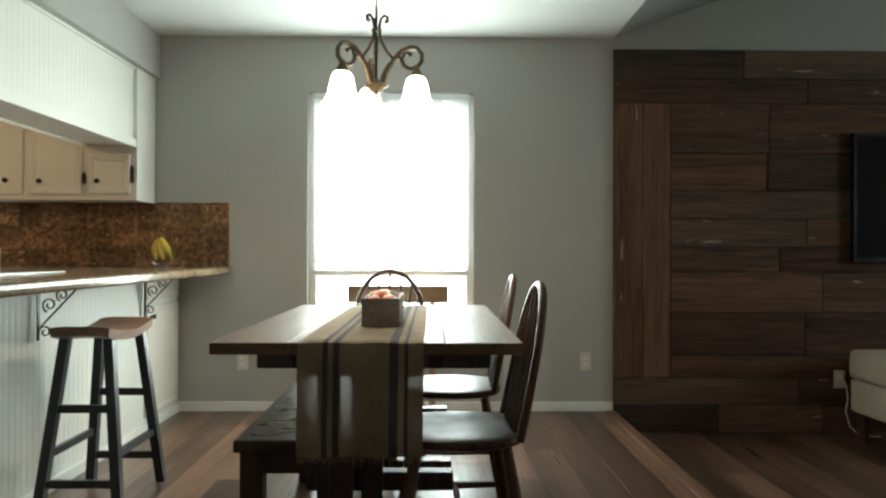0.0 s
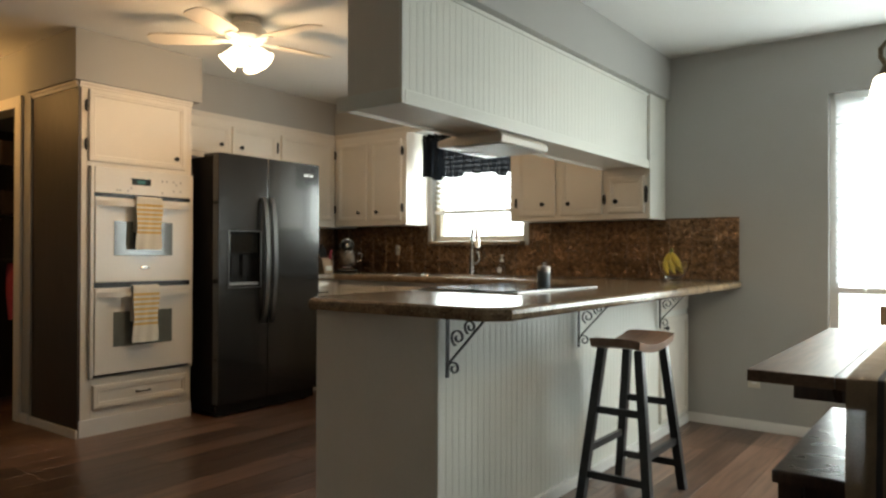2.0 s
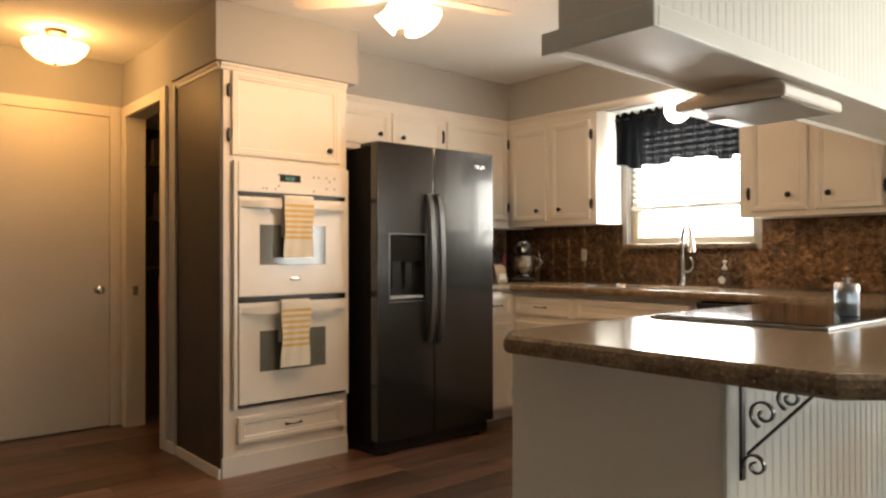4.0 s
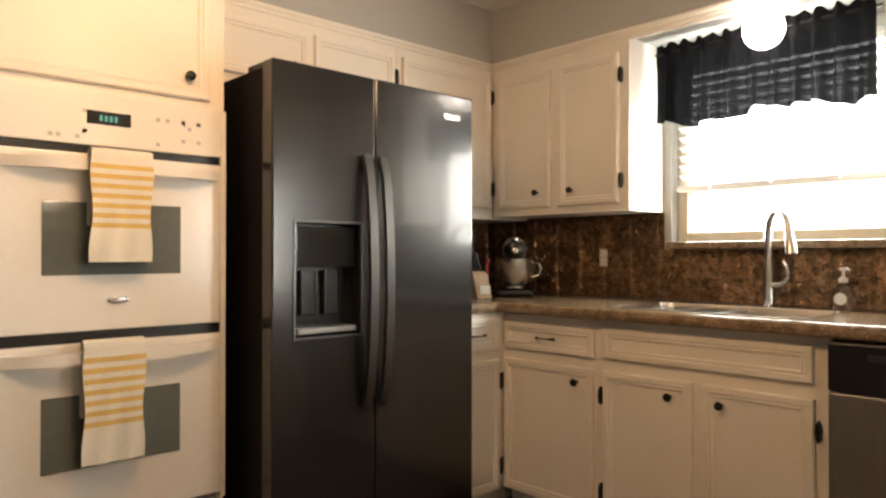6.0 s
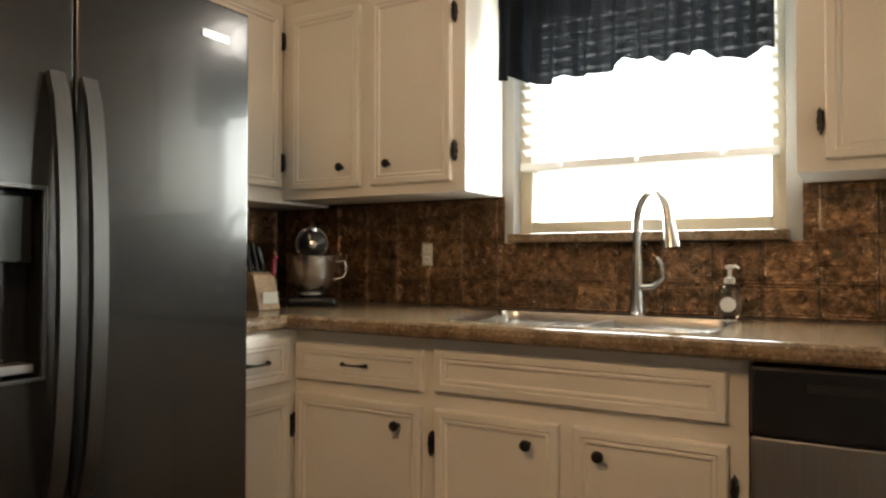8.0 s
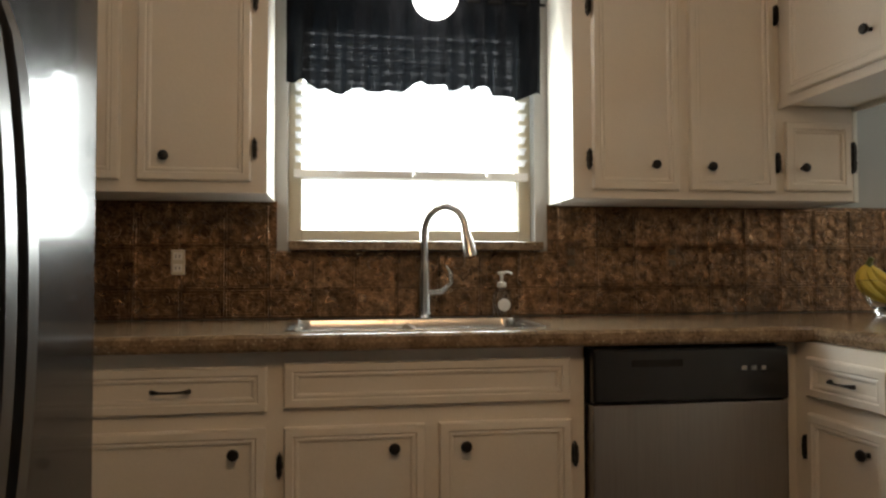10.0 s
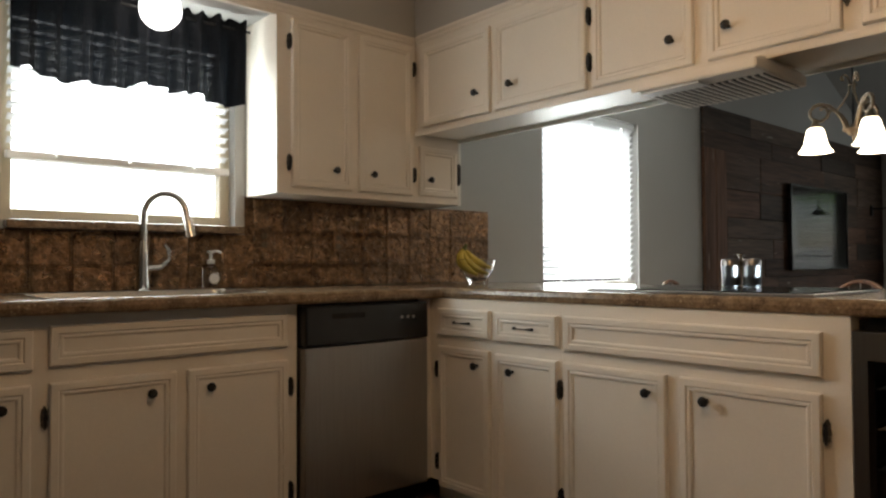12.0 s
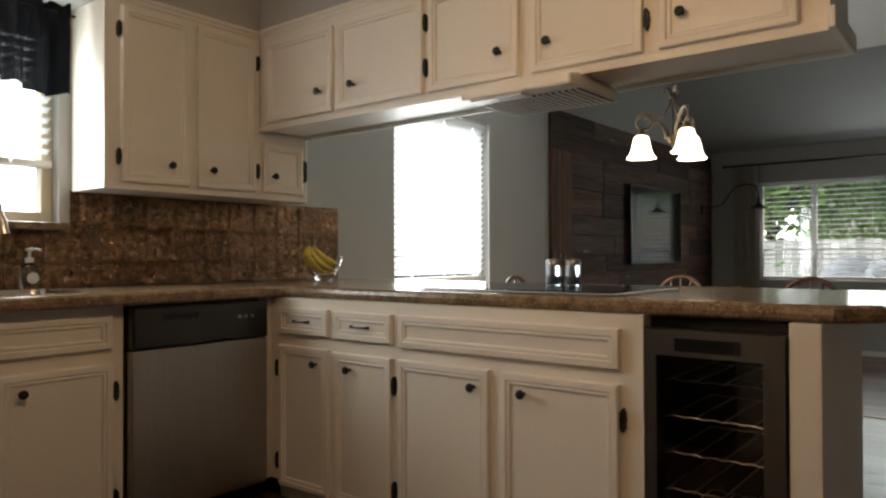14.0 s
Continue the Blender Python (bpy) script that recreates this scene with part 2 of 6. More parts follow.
BLIND = blind_slat()
VINYL = material("window_frame_cream", (0.66, 0.60, 0.46), 0.5, vary=0.05)
SCREEN = material("tv_screen", (0.008, 0.008, 0.009), 0.05, vary=0.1, bump=0)
WHITEPL = material("white_plastic", (0.75, 0.75, 0.73), 0.35, vary=0.03)
PINK = material("red_fabric", (0.48, 0.06, 0.10), 0.8)
LCD = material("oven_display", (0.01, 0.012, 0.01), 0.2, emit=(0.2, 0.7, 0.55), power=0.25)
BULB = material("frosted_shade_lit", (0.85, 0.82, 0.75), 0.5, emit=(1.0, 0.84, 0.62), power=5.0)
BULBW = material("globe_lit", (0.9, 0.9, 0.9), 0.5, emit=(1.0, 0.97, 0.92), power=5.0)
FANBULB = material("fan_shade_lit", (0.85, 0.82, 0.75), 0.5, emit=(1.0, 0.78, 0.5), power=5.0)
HALLB = material("hall_bowl_lit", (0.8, 0.7, 0.5), 0.5, emit=(1.0, 0.62, 0.25), power=3.0)


def glass(name, tint=(1, 1, 1), rough=0.0):
    m = bpy.data.materials.new(name)
    m.use_nodes = True
    b = m.node_tree.nodes["Principled BSDF"]
    b.inputs["Base Color"].default_value = (*tint, 1)
    b.inputs["Roughness"].default_value = rough
    b.inputs["Transmission Weight"].default_value = 1.0
    b.inputs["IOR"].default_value = 1.45
    return m


SKYGLOW = material("overcast_sky_glow", (0.8, 0.82, 0.85), 1.0, vary=0.02, scale=0.2, fine=2, bump=0, emit=(0.93, 0.98, 1.0), power=5.0)
GLASS = glass("clear_glass")


def granite():
    m = material("granite_counter", (0.32, 0.225, 0.135), 0.16, spec=0.38, vary=0.2, scale=22, fine=120, bump=0.01, second=(0.040, 0.024, 0.016), amount=0.62)
    nt = m.node_tree
    n, l = nt.nodes, nt.links
    bs = n["Principled BSDF"]
    src = bs.inputs["Base Color"].links[0].from_socket
    vo = n.new("ShaderNodeTexVoronoi")
    vo.inputs["Scale"].default_value = 75
    tc = n.new("ShaderNodeTexCoord")
    l.new(tc.outputs["Object"], vo.inputs["Vector"])
    st = n.new("ShaderNodeMapRange")
    st.inputs["From Min"].default_value, st.inputs["From Max"].default_value = 0.18, 0.30
    st.inputs["To Min"].default_value, st.inputs["To Max"].default_value = 0.75, 0.0
    l.new(vo.outputs["Distance"], st.inputs["Value"])
    wh = n.new("ShaderNodeTexWhiteNoise")
    l.new(vo.outputs["Color"], wh.inputs["Vector"])
    gt = n.new("ShaderNodeMath")
    gt.operation = "GREATER_THAN"
    gt.inputs[1].default_value = 0.72
    l.new(wh.outputs["Value"], gt.inputs[0])
    mu = n.new("ShaderNodeMath")
    mu.operation = "MULTIPLY"
    l.new(gt.outputs[0], mu.inputs[0])
    l.new(st.outputs[0], mu.inputs[1])
    mix = n.new("ShaderNodeMixRGB")
    mix.inputs[2].default_value = (0.42, 0.34, 0.22, 1)
    l.new(mu.outputs[0], mix.inputs[0])
    l.new(src, mix.inputs[1])
    l.new(mix.outputs[0], bs.inputs["Base Color"])
    return m


SOAPM = glass("clear_plastic", (0.9, 0.95, 0.97), 0.08)
GRANITE = granite()


def copper():
    """Aged stamped copper tile: brown and green patina, embossed swirls."""
    m = material("stamped_copper", (0.47, 0.275, 0.15), 0.28, 0.8, vary=0.2, scale=34, fine=120, bump=0.0, second=(0.10, 0.062, 0.032), amount=0.55, per_object=0.3)
    nt = m.node_tree
    n, l = nt.nodes, nt.links
    bs = n["Principled BSDF"]
    tc = n.new("ShaderNodeTexCoord")
    wv = n.new("ShaderNodeTexNoise")
    wv.inputs["Scale"].default_value, wv.inputs["Distortion"].default_value = 30, 2.2
    wv.inputs["Detail"].default_value = 2.5
    l.new(tc.outputs["Object"], wv.inputs["Vector"])
    # dark brown patina settled in blotches
    src = bs.inputs["Base Color"].links[0].from_socket
    pat = n.new("ShaderNodeTexNoise")
    pat.inputs["Scale"].default_value, pat.inputs["Detail"].default_value, pat.inputs["Roughness"].default_value = 30, 7, 0.62
    oi = n.new("ShaderNodeObjectInfo")
    sh = n.new("ShaderNodeVectorMath")
    l.new(tc.outputs["Object"], sh.inputs[0])
    l.new(oi.outputs["Location"], sh.inputs[1])
    l.new(sh.outputs[0], pat.inputs["Vector"])
    mr = n.new("ShaderNodeMapRange")
    mr.inputs["From Min"].default_value, mr.inputs["From Max"].default_value = 0.40, 0.62
    mr.inputs["To Max"].default_value = 0.7
    l.new(pat.outputs["Fac"], mr.inputs["Value"])
    mix = n.new("ShaderNodeMixRGB")
    mix.inputs[2].default_value = (0.042, 0.027, 0.017, 1)
    l.new(mr.outputs[0], mix.inputs[0])
    l.new(src, mix.inputs[1])
    l.new(mix.outputs[0], bs.inputs["Base Color"])
    l.new(sh.outputs[0], wv.inputs["Vector"])
    bp = n.new("ShaderNodeBump")
    bp.inputs["Strength"].default_value, bp.inputs["Distance"].default_value = 0.9, 0.009
    l.new(wv.outputs["Fac"], bp.inputs["Height"])
    l.new(bp.outputs[0], bs.inputs["Normal"])
    return m


COPPER = copper()


def valance_cloth():
    """Thin dark navy weave that lets some daylight through."""
    m = material("navy_valance_cloth", (0.006, 0.006, 0.007), 0.95, vary=0.2, scale=12, fine=260, bump=0.4, spec=0.08)
    nt = m.node_tree
    n, l = nt.nodes, nt.links
    bs = n["Principled BSDF"]
    tr = n.new("ShaderNodeBsdfTranslucent")
    tr.inputs["Color"].default_value = (0.010, 0.013, 0.017, 1)
    mx = n.new("ShaderNodeMixShader")
    mx.inputs[0].default_value = 0.10
    l.new(bs.outputs[0], mx.inputs[1])
    l.new(tr.outputs[0], mx.inputs[2])
    # the open weave lets a little of the view through
    see, open_weave = n.new("ShaderNodeBsdfTransparent"), n.new("ShaderNodeMixShader")
    tc, sep = n.new("ShaderNodeTexCoord"), n.new("ShaderNodeSeparateXYZ")
    l.new(tc.outputs["Object"], sep.inputs[0])
    checks = []
    for axis, rate in (("X", 150.0), ("Z", 170.0)):
        mul, sn = n.new("ShaderNodeMath"), n.new("ShaderNodeMath")
        mul.operation, sn.operation = "MULTIPLY", "SINE"
        mul.inputs[1].default_value = rate
        l.new(sep.outputs[axis], mul.inputs[0])
        l.new(mul.outputs[0], sn.inputs[0])
        checks.append(sn)
    both, share = n.new("ShaderNodeMath"), n.new("ShaderNodeMapRange")
    l.new(checks[0].outputs[0], both.inputs[0])
    l.new(checks[1].outputs[0], both.inputs[1])
    share.inputs["From Min"].default_value, share.inputs["From Max"].default_value = -1.2, 2.0
    share.inputs["To Min"].default_value, share.inputs["To Max"].default_value = 0.0008, 0.018
    l.new(both.outputs[0], share.inputs["Value"])
    l.new(share.outputs[0], open_weave.inputs[0])
    l.new(mx.outputs[0], open_weave.inputs[1])
    l.new(see.outputs[0], open_weave.inputs[2])
    l.new(open_weave.outputs[0], n["Material Output"].inputs["Surface"])
    return m


VALANCE = valance_cloth()

# ---- building helpers ----
ORIGIN = {}


def thing(name, at, label, category, group="", kind=""):
    """A top-level Empty at the thing's base."""
    ob = new(name)
    ob.location = at
    ob.empty_display_size = 0.1
    ORIGIN[ob.name] = Vector(at)
    return tagged(ob, label, category, group, kind)


def finish(name, bm, mat, smooth=False):
    bmesh.ops.recalc_face_normals(bm, faces=bm.faces)
    me = bpy.data.meshes.new(name)
    bm.to_mesh(me)
    bm.free()
    me.materials.append(mat)
    if smooth:
        me.shade_smooth()
        me.set_sharp_from_angle(angle=radians(38))
    return me


def part(name, bm, mat, parent, label="", smooth=False):
    """One mesh under a thing or a part; the bmesh is in the world's metres."""
    o = ORIGIN[parent.name]
    bmesh.ops.translate(bm, verts=bm.verts, vec=-o)
    ob = new(name, finish(name, bm, mat, smooth))
    ob.parent = parent
    ORIGIN[ob.name] = o
    if label:
        ob["label"] = label
    return ob


def structure(name, bm, mat, label, category, at=(0, 0, 0), smooth=False):
    bmesh.ops.translate(bm, verts=bm.verts, vec=-Vector(at))
    ob = new(name, finish(name, bm, mat, smooth))
    ob.location = at
    ORIGIN[ob.name] = Vector(at)
    return tagged(ob, label, category, "", "structure")


def solid(name, bm, mat, label, category, at, smooth=False, group="", kind=""):
    """A thing of one mesh."""
    bmesh.ops.translate(bm, verts=bm.verts, vec=-Vector(at))
    ob = new(name, finish(name, bm, mat, smooth))
    ob.location = at
    ORIGIN[ob.name] = Vector(at)
    return tagged(ob, label, category, group, kind)


def box(x0, x1, y0, y1, z0, z1, bevel=0.0, bm=None, segments=2):
    bm = bm or bmesh.new()
    r = bmesh.ops.create_cube(bm, size=1)
    vs = r["verts"]
    bmesh.ops.scale(bm, vec=(abs(x1 - x0), abs(y1 - y0), abs(z1 - z0)), verts=vs)
    bmesh.ops.translate(bm, vec=((x0 + x1) / 2, (y0 + y1) / 2, (z0 + z1) / 2), verts=vs)
    if bevel:
        es = list({e for v in vs for e in v.link_edges})
        bmesh.ops.bevel(bm, geom=es, offset=bevel, segments=segments, affect="EDGES", profile=0.6)
    return bm


def wall_with_holes(axis, at, thick, u0, u1, z0, z1, holes):
    """A wall in the plane axis=at, at+thick, with rectangular openings (u0, u1, z0, z1) through it."""
    us = sorted({u0, u1, *[h[0] for h in holes], *[h[1] for h in holes]})
    zs = sorted({z0, z1, *[h[2] for h in holes], *[h[3] for h in holes]})
    bm = bmesh.new()
    for a, b in zip(us, us[1:]):
        for c, d in zip(zs, zs[1:]):
            mu, mz = (a + b) / 2, (c + d) / 2
            if any(h[0] < mu < h[1] and h[2] < mz < h[3] for h in holes):
                continue
            if axis == "y":
                box(a, b, at, at + thick, c, d, bm=bm)
            else:
                box(at, at + thick, a, b, c, d, bm=bm)
    bmesh.ops.remove_doubles(bm, verts=bm.verts, dist=1e-5)
    inner = [f for f in bm.faces if sum(1 for g in bm.faces if g is not f and (g.calc_center_median() - f.calc_center_median()).length < 1e-5)]
    bmesh.ops.delete(bm, geom=inner, context="FACES")
    return bm


def lathe(profile, centre, n=20, bm=None, axis="z"):
    """Turns (radius, height) pairs round an axis through centre."""
    bm = bm or bmesh.new()
    c = Vector(centre)
    rings = []
    for r, h in profile:
        ring = []
        for i in range(n):
            a = 2 * math.pi * i / n
            p = Vector((r * math.cos(a), r * math.sin(a), h))
            if axis == "y":
                p = Vector((p.x, h, p.y))
            elif axis == "x":
                p = Vector((h, p.x, p.y))
            ring.append(bm.verts.new(c + p))
        rings.append(ring)
    for a, b in zip(rings, rings[1:]):
        for i in range(n):
            bm.faces.new((a[i], a[(i + 1) % n], b[(i + 1) % n], b[i]))
    for ring in (rings[0], rings[-1]):
        if (ring[0].co - ring[n // 2].co).length > 2e-4:
            bm.faces.new(ring)
    return bm


def tube(points, radius, n=8, bm=None, flat=1.0):
    """A round rod along points; radius is one number or one a point."""
    bm = bm or bmesh.new()
    pts = [Vector(p) for p in points]
    rad = radius if isinstance(radius, (list, tuple)) else [radius] * len(pts)
    up, rings = None, []
    for i, p in enumerate(pts):
        d = (pts[min(i + 1, len(pts) - 1)] - pts[max(i - 1, 0)]).normalized()
        if up is None:
            up = Vector((0, 0, 1)) if abs(d.z) < 0.9 else Vector((1, 0, 0))
        s = d.cross(up).normalized()
        up = s.cross(d).normalized()
        rings.append([bm.verts.new(p + rad[i] * (math.cos(2 * math.pi * k / n) * s * flat + math.sin(2 * math.pi * k / n) * up)) for k in range(n)])
    for a, b in zip(rings, rings[1:]):
        for k in range(n):
            bm.faces.new((a[k], a[(k + 1) % n], b[(k + 1) % n], b[k]))
    bm.faces.new(rings[0])
    bm.faces.new(rings[-1])
    return bm


def bar(points, width, thick, side, bm=None):
    """A flat bar along points; side is the direction of its width."""
    bm = bm or bmesh.new()
    pts, s = [Vector(p) for p in points], Vector(side).normalized()
    rings = []
    for i, p in enumerate(pts):
        d = (pts[min(i + 1, len(pts) - 1)] - pts[max(i - 1, 0)]).normalized()
        nn = d.cross(s).normalized()
        rings.append([bm.verts.new(p + a * s * width / 2 + b * nn * thick / 2) for a, b in ((-1, -1), (1, -1), (1, 1), (-1, 1))])
    for a, b in zip(rings, rings[1:]):
        for k in range(4):
            bm.faces.new((a[k], a[(k + 1) % 4], b[(k + 1) % 4], b[k]))
    bm.faces.new(rings[0])
    bm.faces.new(rings[-1])
    return bm


def spiral(c, r0, r1, a0, a1, n, u, v):
    """Points of a flat scroll round c in the plane of u and v."""
    out = []
    for i in range(n + 1):
        f = i / n
        a, r = radians(a0 + (a1 - a0) * f), r0 + (r1 - r0) * f
        out.append(Vector(c) + r * math.cos(a) * Vector(u) + r * math.sin(a) * Vector(v))
    return out


def facing(side, face):
    """Maps (along, up, out) to the world for a front that looks -y ('S'), -x ('W') or +x ('E')."""
    if side == "S":
        return lambda u, v, h: Vector((u, face - h, v))
    if side == "W":
        return lambda u, v, h: Vector((face - h, u, v))
    return lambda u, v, h: Vector((face + h, u, v))


def framed(f, u0, u1, v0, v1, prof, bm=None):
    """A board built of nested rectangles: prof holds (inset, height) pairs; the last is filled."""
    bm = bm or bmesh.new()
    rings = [[bm.verts.new(f(u, v, h)) for u, v in ((u0 + i, v0 + i), (u1 - i, v0 + i), (u1 - i, v1 - i), (u0 + i, v1 - i))] for i, h in prof]
    for a, b in zip(rings, rings[1:]):
        for k in range(4):
            bm.faces.new((a[k], a[(k + 1) % 4], b[(k + 1) % 4], b[k]))
    bm.faces.new(rings[-1])
    bm.faces.new(rings[0])
    return bm


DOORPROF = [(0, 0), (0.0, 0.014), (0.004, 0.019), (0.022, 0.020), (0.026, 0.015), (0.031, 0.017), (0.036, 0.016), (0.040, 0.010)]


def knob(f, u, v, parent, side):
    ax, sg = {"S": ("y", -1), "W": ("x", -1), "E": ("x", 1)}[side]
    prof = [(0.007, 0), (0.006, 0.012 * sg), (0.013, 0.018 * sg), (0.016, 0.024 * sg), (0.014, 0.030 * sg), (0.007, 0.033 * sg), (0.0001, 0.0335 * sg)]
    part("knob", lathe(prof, f(u, v, 0.012), 14, axis=ax), BLACK, parent, "black round knob", True)


def hinge(f, u, v, parent):
    bm = bmesh.new()
    c = [(0, -0.036), (0.006, -0.026), (0.010, -0.024), (0.008, -0.012), (0.011, -0.006), (0.011, 0.006), (0.008, 0.012), (0.010, 0.024), (0.006, 0.026), (0, 0.036)]
    prof = c + [(-a, b) for a, b in c[1:-1][::-1]]
    lo = [bm.verts.new(f(u + a * 0.8, v + b, 0.001)) for a, b in prof]
    hi = [bm.verts.new(f(u + a * 0.65, v + b * 0.95, 0.021)) for a, b in prof]
    for k in range(len(prof)):
        j = (k + 1) % len(prof)
        bm.faces.new((lo[k], lo[j], hi[j], hi[k]))
    bm.faces.new(lo)
    bm.faces.new(hi)
    part("hinge", bm, BLACK, parent, "black ornamental hinge")


def pull(f, u, v, parent):
    pts = [f(u + a, v, h) for a, h in ((-0.046, 0.018), (-0.042, 0.028), (-0.024, 0.036), (0, 0.039), (0.024, 0.036), (0.042, 0.028), (0.046, 0.018))]
    bm = tube(pts, [0.007, 0.006, 0.0035, 0.003, 0.0035, 0.006, 0.007], 8)
    part("pull", bm, BLACK, parent, "black bow handle", True)


def door(f, side, u0, u1, v0, v1, parent, knob_at=None, hinges=None, name="door"):
    """A cabinet door with applied moulding, knob and hinges; knob_at (u, v); hinges 'a' or 'b' edge."""
    d = part(name, framed(f, u0, u1, v0, v1, DOORPROF), CABINET, parent, smooth=False)
    if knob_at:
        knob(f, *knob_at, d, side)
    if hinges:
        u = u0 - 0.012 if hinges == "a" else u1 + 0.012
        for v in (v0 + 0.10, v1 - 0.10):
            hinge(f, u, v, d)
    return d


def drawer(f, u0, u1, v0, v1, parent, handle=True):
    d = part("drawer", framed(f, u0, u1, v0, v1, DOORPROF), CABINET, parent)
    if handle:
        pull(f, (u0 + u1) / 2, (v0 + v1) / 2, d)
    return d

# ---- the shell ----
NORTH, WEST, EAST, SOUTH = 4.27, -5.27, 5.02, -2.60
CEILING, STEP, EDGE = 2.40, -0.13, 0.80
DW = (-1.163, -0.095, 0.45, 2.046)
KW = (-4.115, -3.225, 1.19, 2.03)
LW = (1.15, 3.66, 0.74, 1.97)

structure("wall_north", wall_with_holes("y", NORTH, 0.14, -6.6, EAST + 0.14, -0.3, 3.5, [DW, KW]), WALL, "grey painted wall with two windows", "wall")
structure("wall_east", wall_with_holes("x", EAST, 0.14, SOUTH - 0.14, NORTH, -0.3, 3.5, [LW]), WALL, "grey painted living room wall with a wide window", "wall")
structure("wall_south", box(-6.6, EAST + 0.14, SOUTH - 0.14, SOUTH, -0.3, 3.5), WALL, "plain grey painted wall", "wall")
structure("wall_west", box(WEST - 0.11, WEST, 1.71, NORTH, 0, CEILING), WALL, "grey painted kitchen wall", "wall")
# hall: its north wall holds the closet doorway, its west wall the door
CLOSET = (-6.12, -5.45, 0.0, 2.03)
structure("wall_hall_north", wall_with_holes("y", 1.60, 0.11, -6.6, WEST, 0, CEILING, [CLOSET]), WALL, "grey painted hall wall with a closet doorway", "wall")
structure("wall_hall_west", box(-6.34, -6.23, SOUTH, 1.60, 0, CEILING), WALL, "grey painted wall at the end of the hall", "wall")
structure("wall_closet_west", box(-6.6, -6.34, 1.71, NORTH, 0, CEILING), WALL, "plain closet wall", "wall")

structure("ceiling", box(-6.6, EDGE, SOUTH, NORTH, CEILING, CEILING + 0.1), CEIL, "white textured flat ceiling", "ceiling")


def vault():
    bm = bmesh.new()
    xm = 3.0
    zr = CEILING + 0.37 * (xm - EDGE)
    prof = [(EDGE, CEILING), (xm, zr), (EAST, CEILING), (EAST, CEILING + 0.1), (xm, zr + 0.1), (EDGE, CEILING + 0.1)]
    a = [bm.verts.new((x, SOUTH, z)) for x, z in prof]
    b = [bm.verts.new((x, NORTH, z)) for x, z in prof]
    for i in range(6):
        bm.faces.new((a[i], a[(i + 1) % 6], b[(i + 1) % 6], b[i]))
    bm.faces.new(a)
    bm.faces.new(b)
    return bm


structure("ceiling_vault", vault(), material("vault_paint_grey", (0.34, 0.34, 0.33), 0.85, vary=0.04, bump=0.1), "grey painted vaulted living room ceiling", "ceiling")
floor = structure("floor", box(-6.6, EDGE - 0.002, SOUTH, NORTH, -0.25, -0.006), SUBFLOOR, "brown wood plank floor of kitchen and dining room", "floor")
floor_living = structure("floor_living", box(EDGE - 0.002, EAST, SOUTH, NORTH, -0.35, STEP - 0.006), SUBFLOOR, "brown wood plank floor of the sunken living room", "floor")
structure("floor_nosing", box(EDGE - 0.045, EDGE + 0.012, SOUTH, NORTH - 0.013, -0.02, 0.007, 0.005), FLOORWOOD, "wood stair nosing at the step down", "trim")


def baseboard(name, x0, x1, y0, y1, z=0.0):
    bm = box(x0, x1, y0, y1, z, z + 0.062, 0.004)
    structure(name, bm, TRIM, "white painted baseboard", "baseboard")


baseboard("baseboard_north", -1.99, EDGE, NORTH - 0.013, NORTH)
baseboard("baseboard_hall", -5.39, WEST, 1.586, 1.60)
baseboard("baseboard_east", EAST - 0.013, EAST, SOUTH, NORTH, STEP)
baseboard("baseboard_south", -6.4, EDGE, SOUTH, SOUTH + 0.013)

# soffits
structure("soffit_north", box(WEST, -2.10, 3.978, NORTH - 0.002, 2.12, CEILING - 0.002), WALL, "grey painted soffit above the wall cabinets", "soffit")
structure("soffit_west", box(WEST + 0.002, -4.965, 2.417, 3.976, 2.11, CEILING - 0.002), WALL, "grey painted soffit above the wall cabinets", "soffit")
structure("soffit_oven", box(WEST + 0.002, -4.64, 1.575, 2.415, 2.10, CEILING - 0.002), WALL, "grey painted soffit above the oven cabinet", "soffit")
structure("soffit_peninsula", box(-2.438, -2.100, 1.54, 3.976, 2.125, CEILING - 0.002), WALL, "grey painted soffit above the hanging cabinets", "soffit")


# ---- windows ----
def window(name, axis, hole, depth, mat, rail, bars, label):
    """Frame, sashes and panes set in a wall opening."""
    u0, u1, z0, z1 = hole
    at = ((u0 + u1) / 2, depth, z0) if axis == "y" else (depth, (u0 + u1) / 2, z0)
    w = thing(name, at, label, "window", "", "structure")

    def bx(a, b, c, d, t0, t1):
        return box(a, b, depth + t0, depth + t1, c, d, 0.004) if axis == "y" else box(depth + t0, depth + t1, a, b, c, d, 0.004)
    t = 0.045
    for a, b, c, d in ((u0, u0 + t, z0, z1), (u1 - t, u1, z0, z1), (u0 + t, u1 - t, z0, z0 + t), (u0 + t, u1 - t, z1 - t, z1)):
        part("window_frame", bx(a, b, c, d, 0.0, 0.06), mat, w)
    part("meeting_rail", bx(u0 + t, u1 - t, rail - 0.014, rail + 0.014, 0.005, 0.05), mat, w)
    for u in bars:
        part("mullion", bx(u - 0.03, u + 0.03, z0 + t, z1 - t, 0.002, 0.055), mat, w)
    edges = [u0 + t, *sorted(bars), u1 - t]
    for a, b in zip(edges, edges[1:]):
        for c, d in ((z0 + t, rail), (rail, z1 - t)):
            p = part("pane", bx(a, b, c, d, 0.03, 0.034), GLASS, w)
            p.visible_shadow = False
    return w


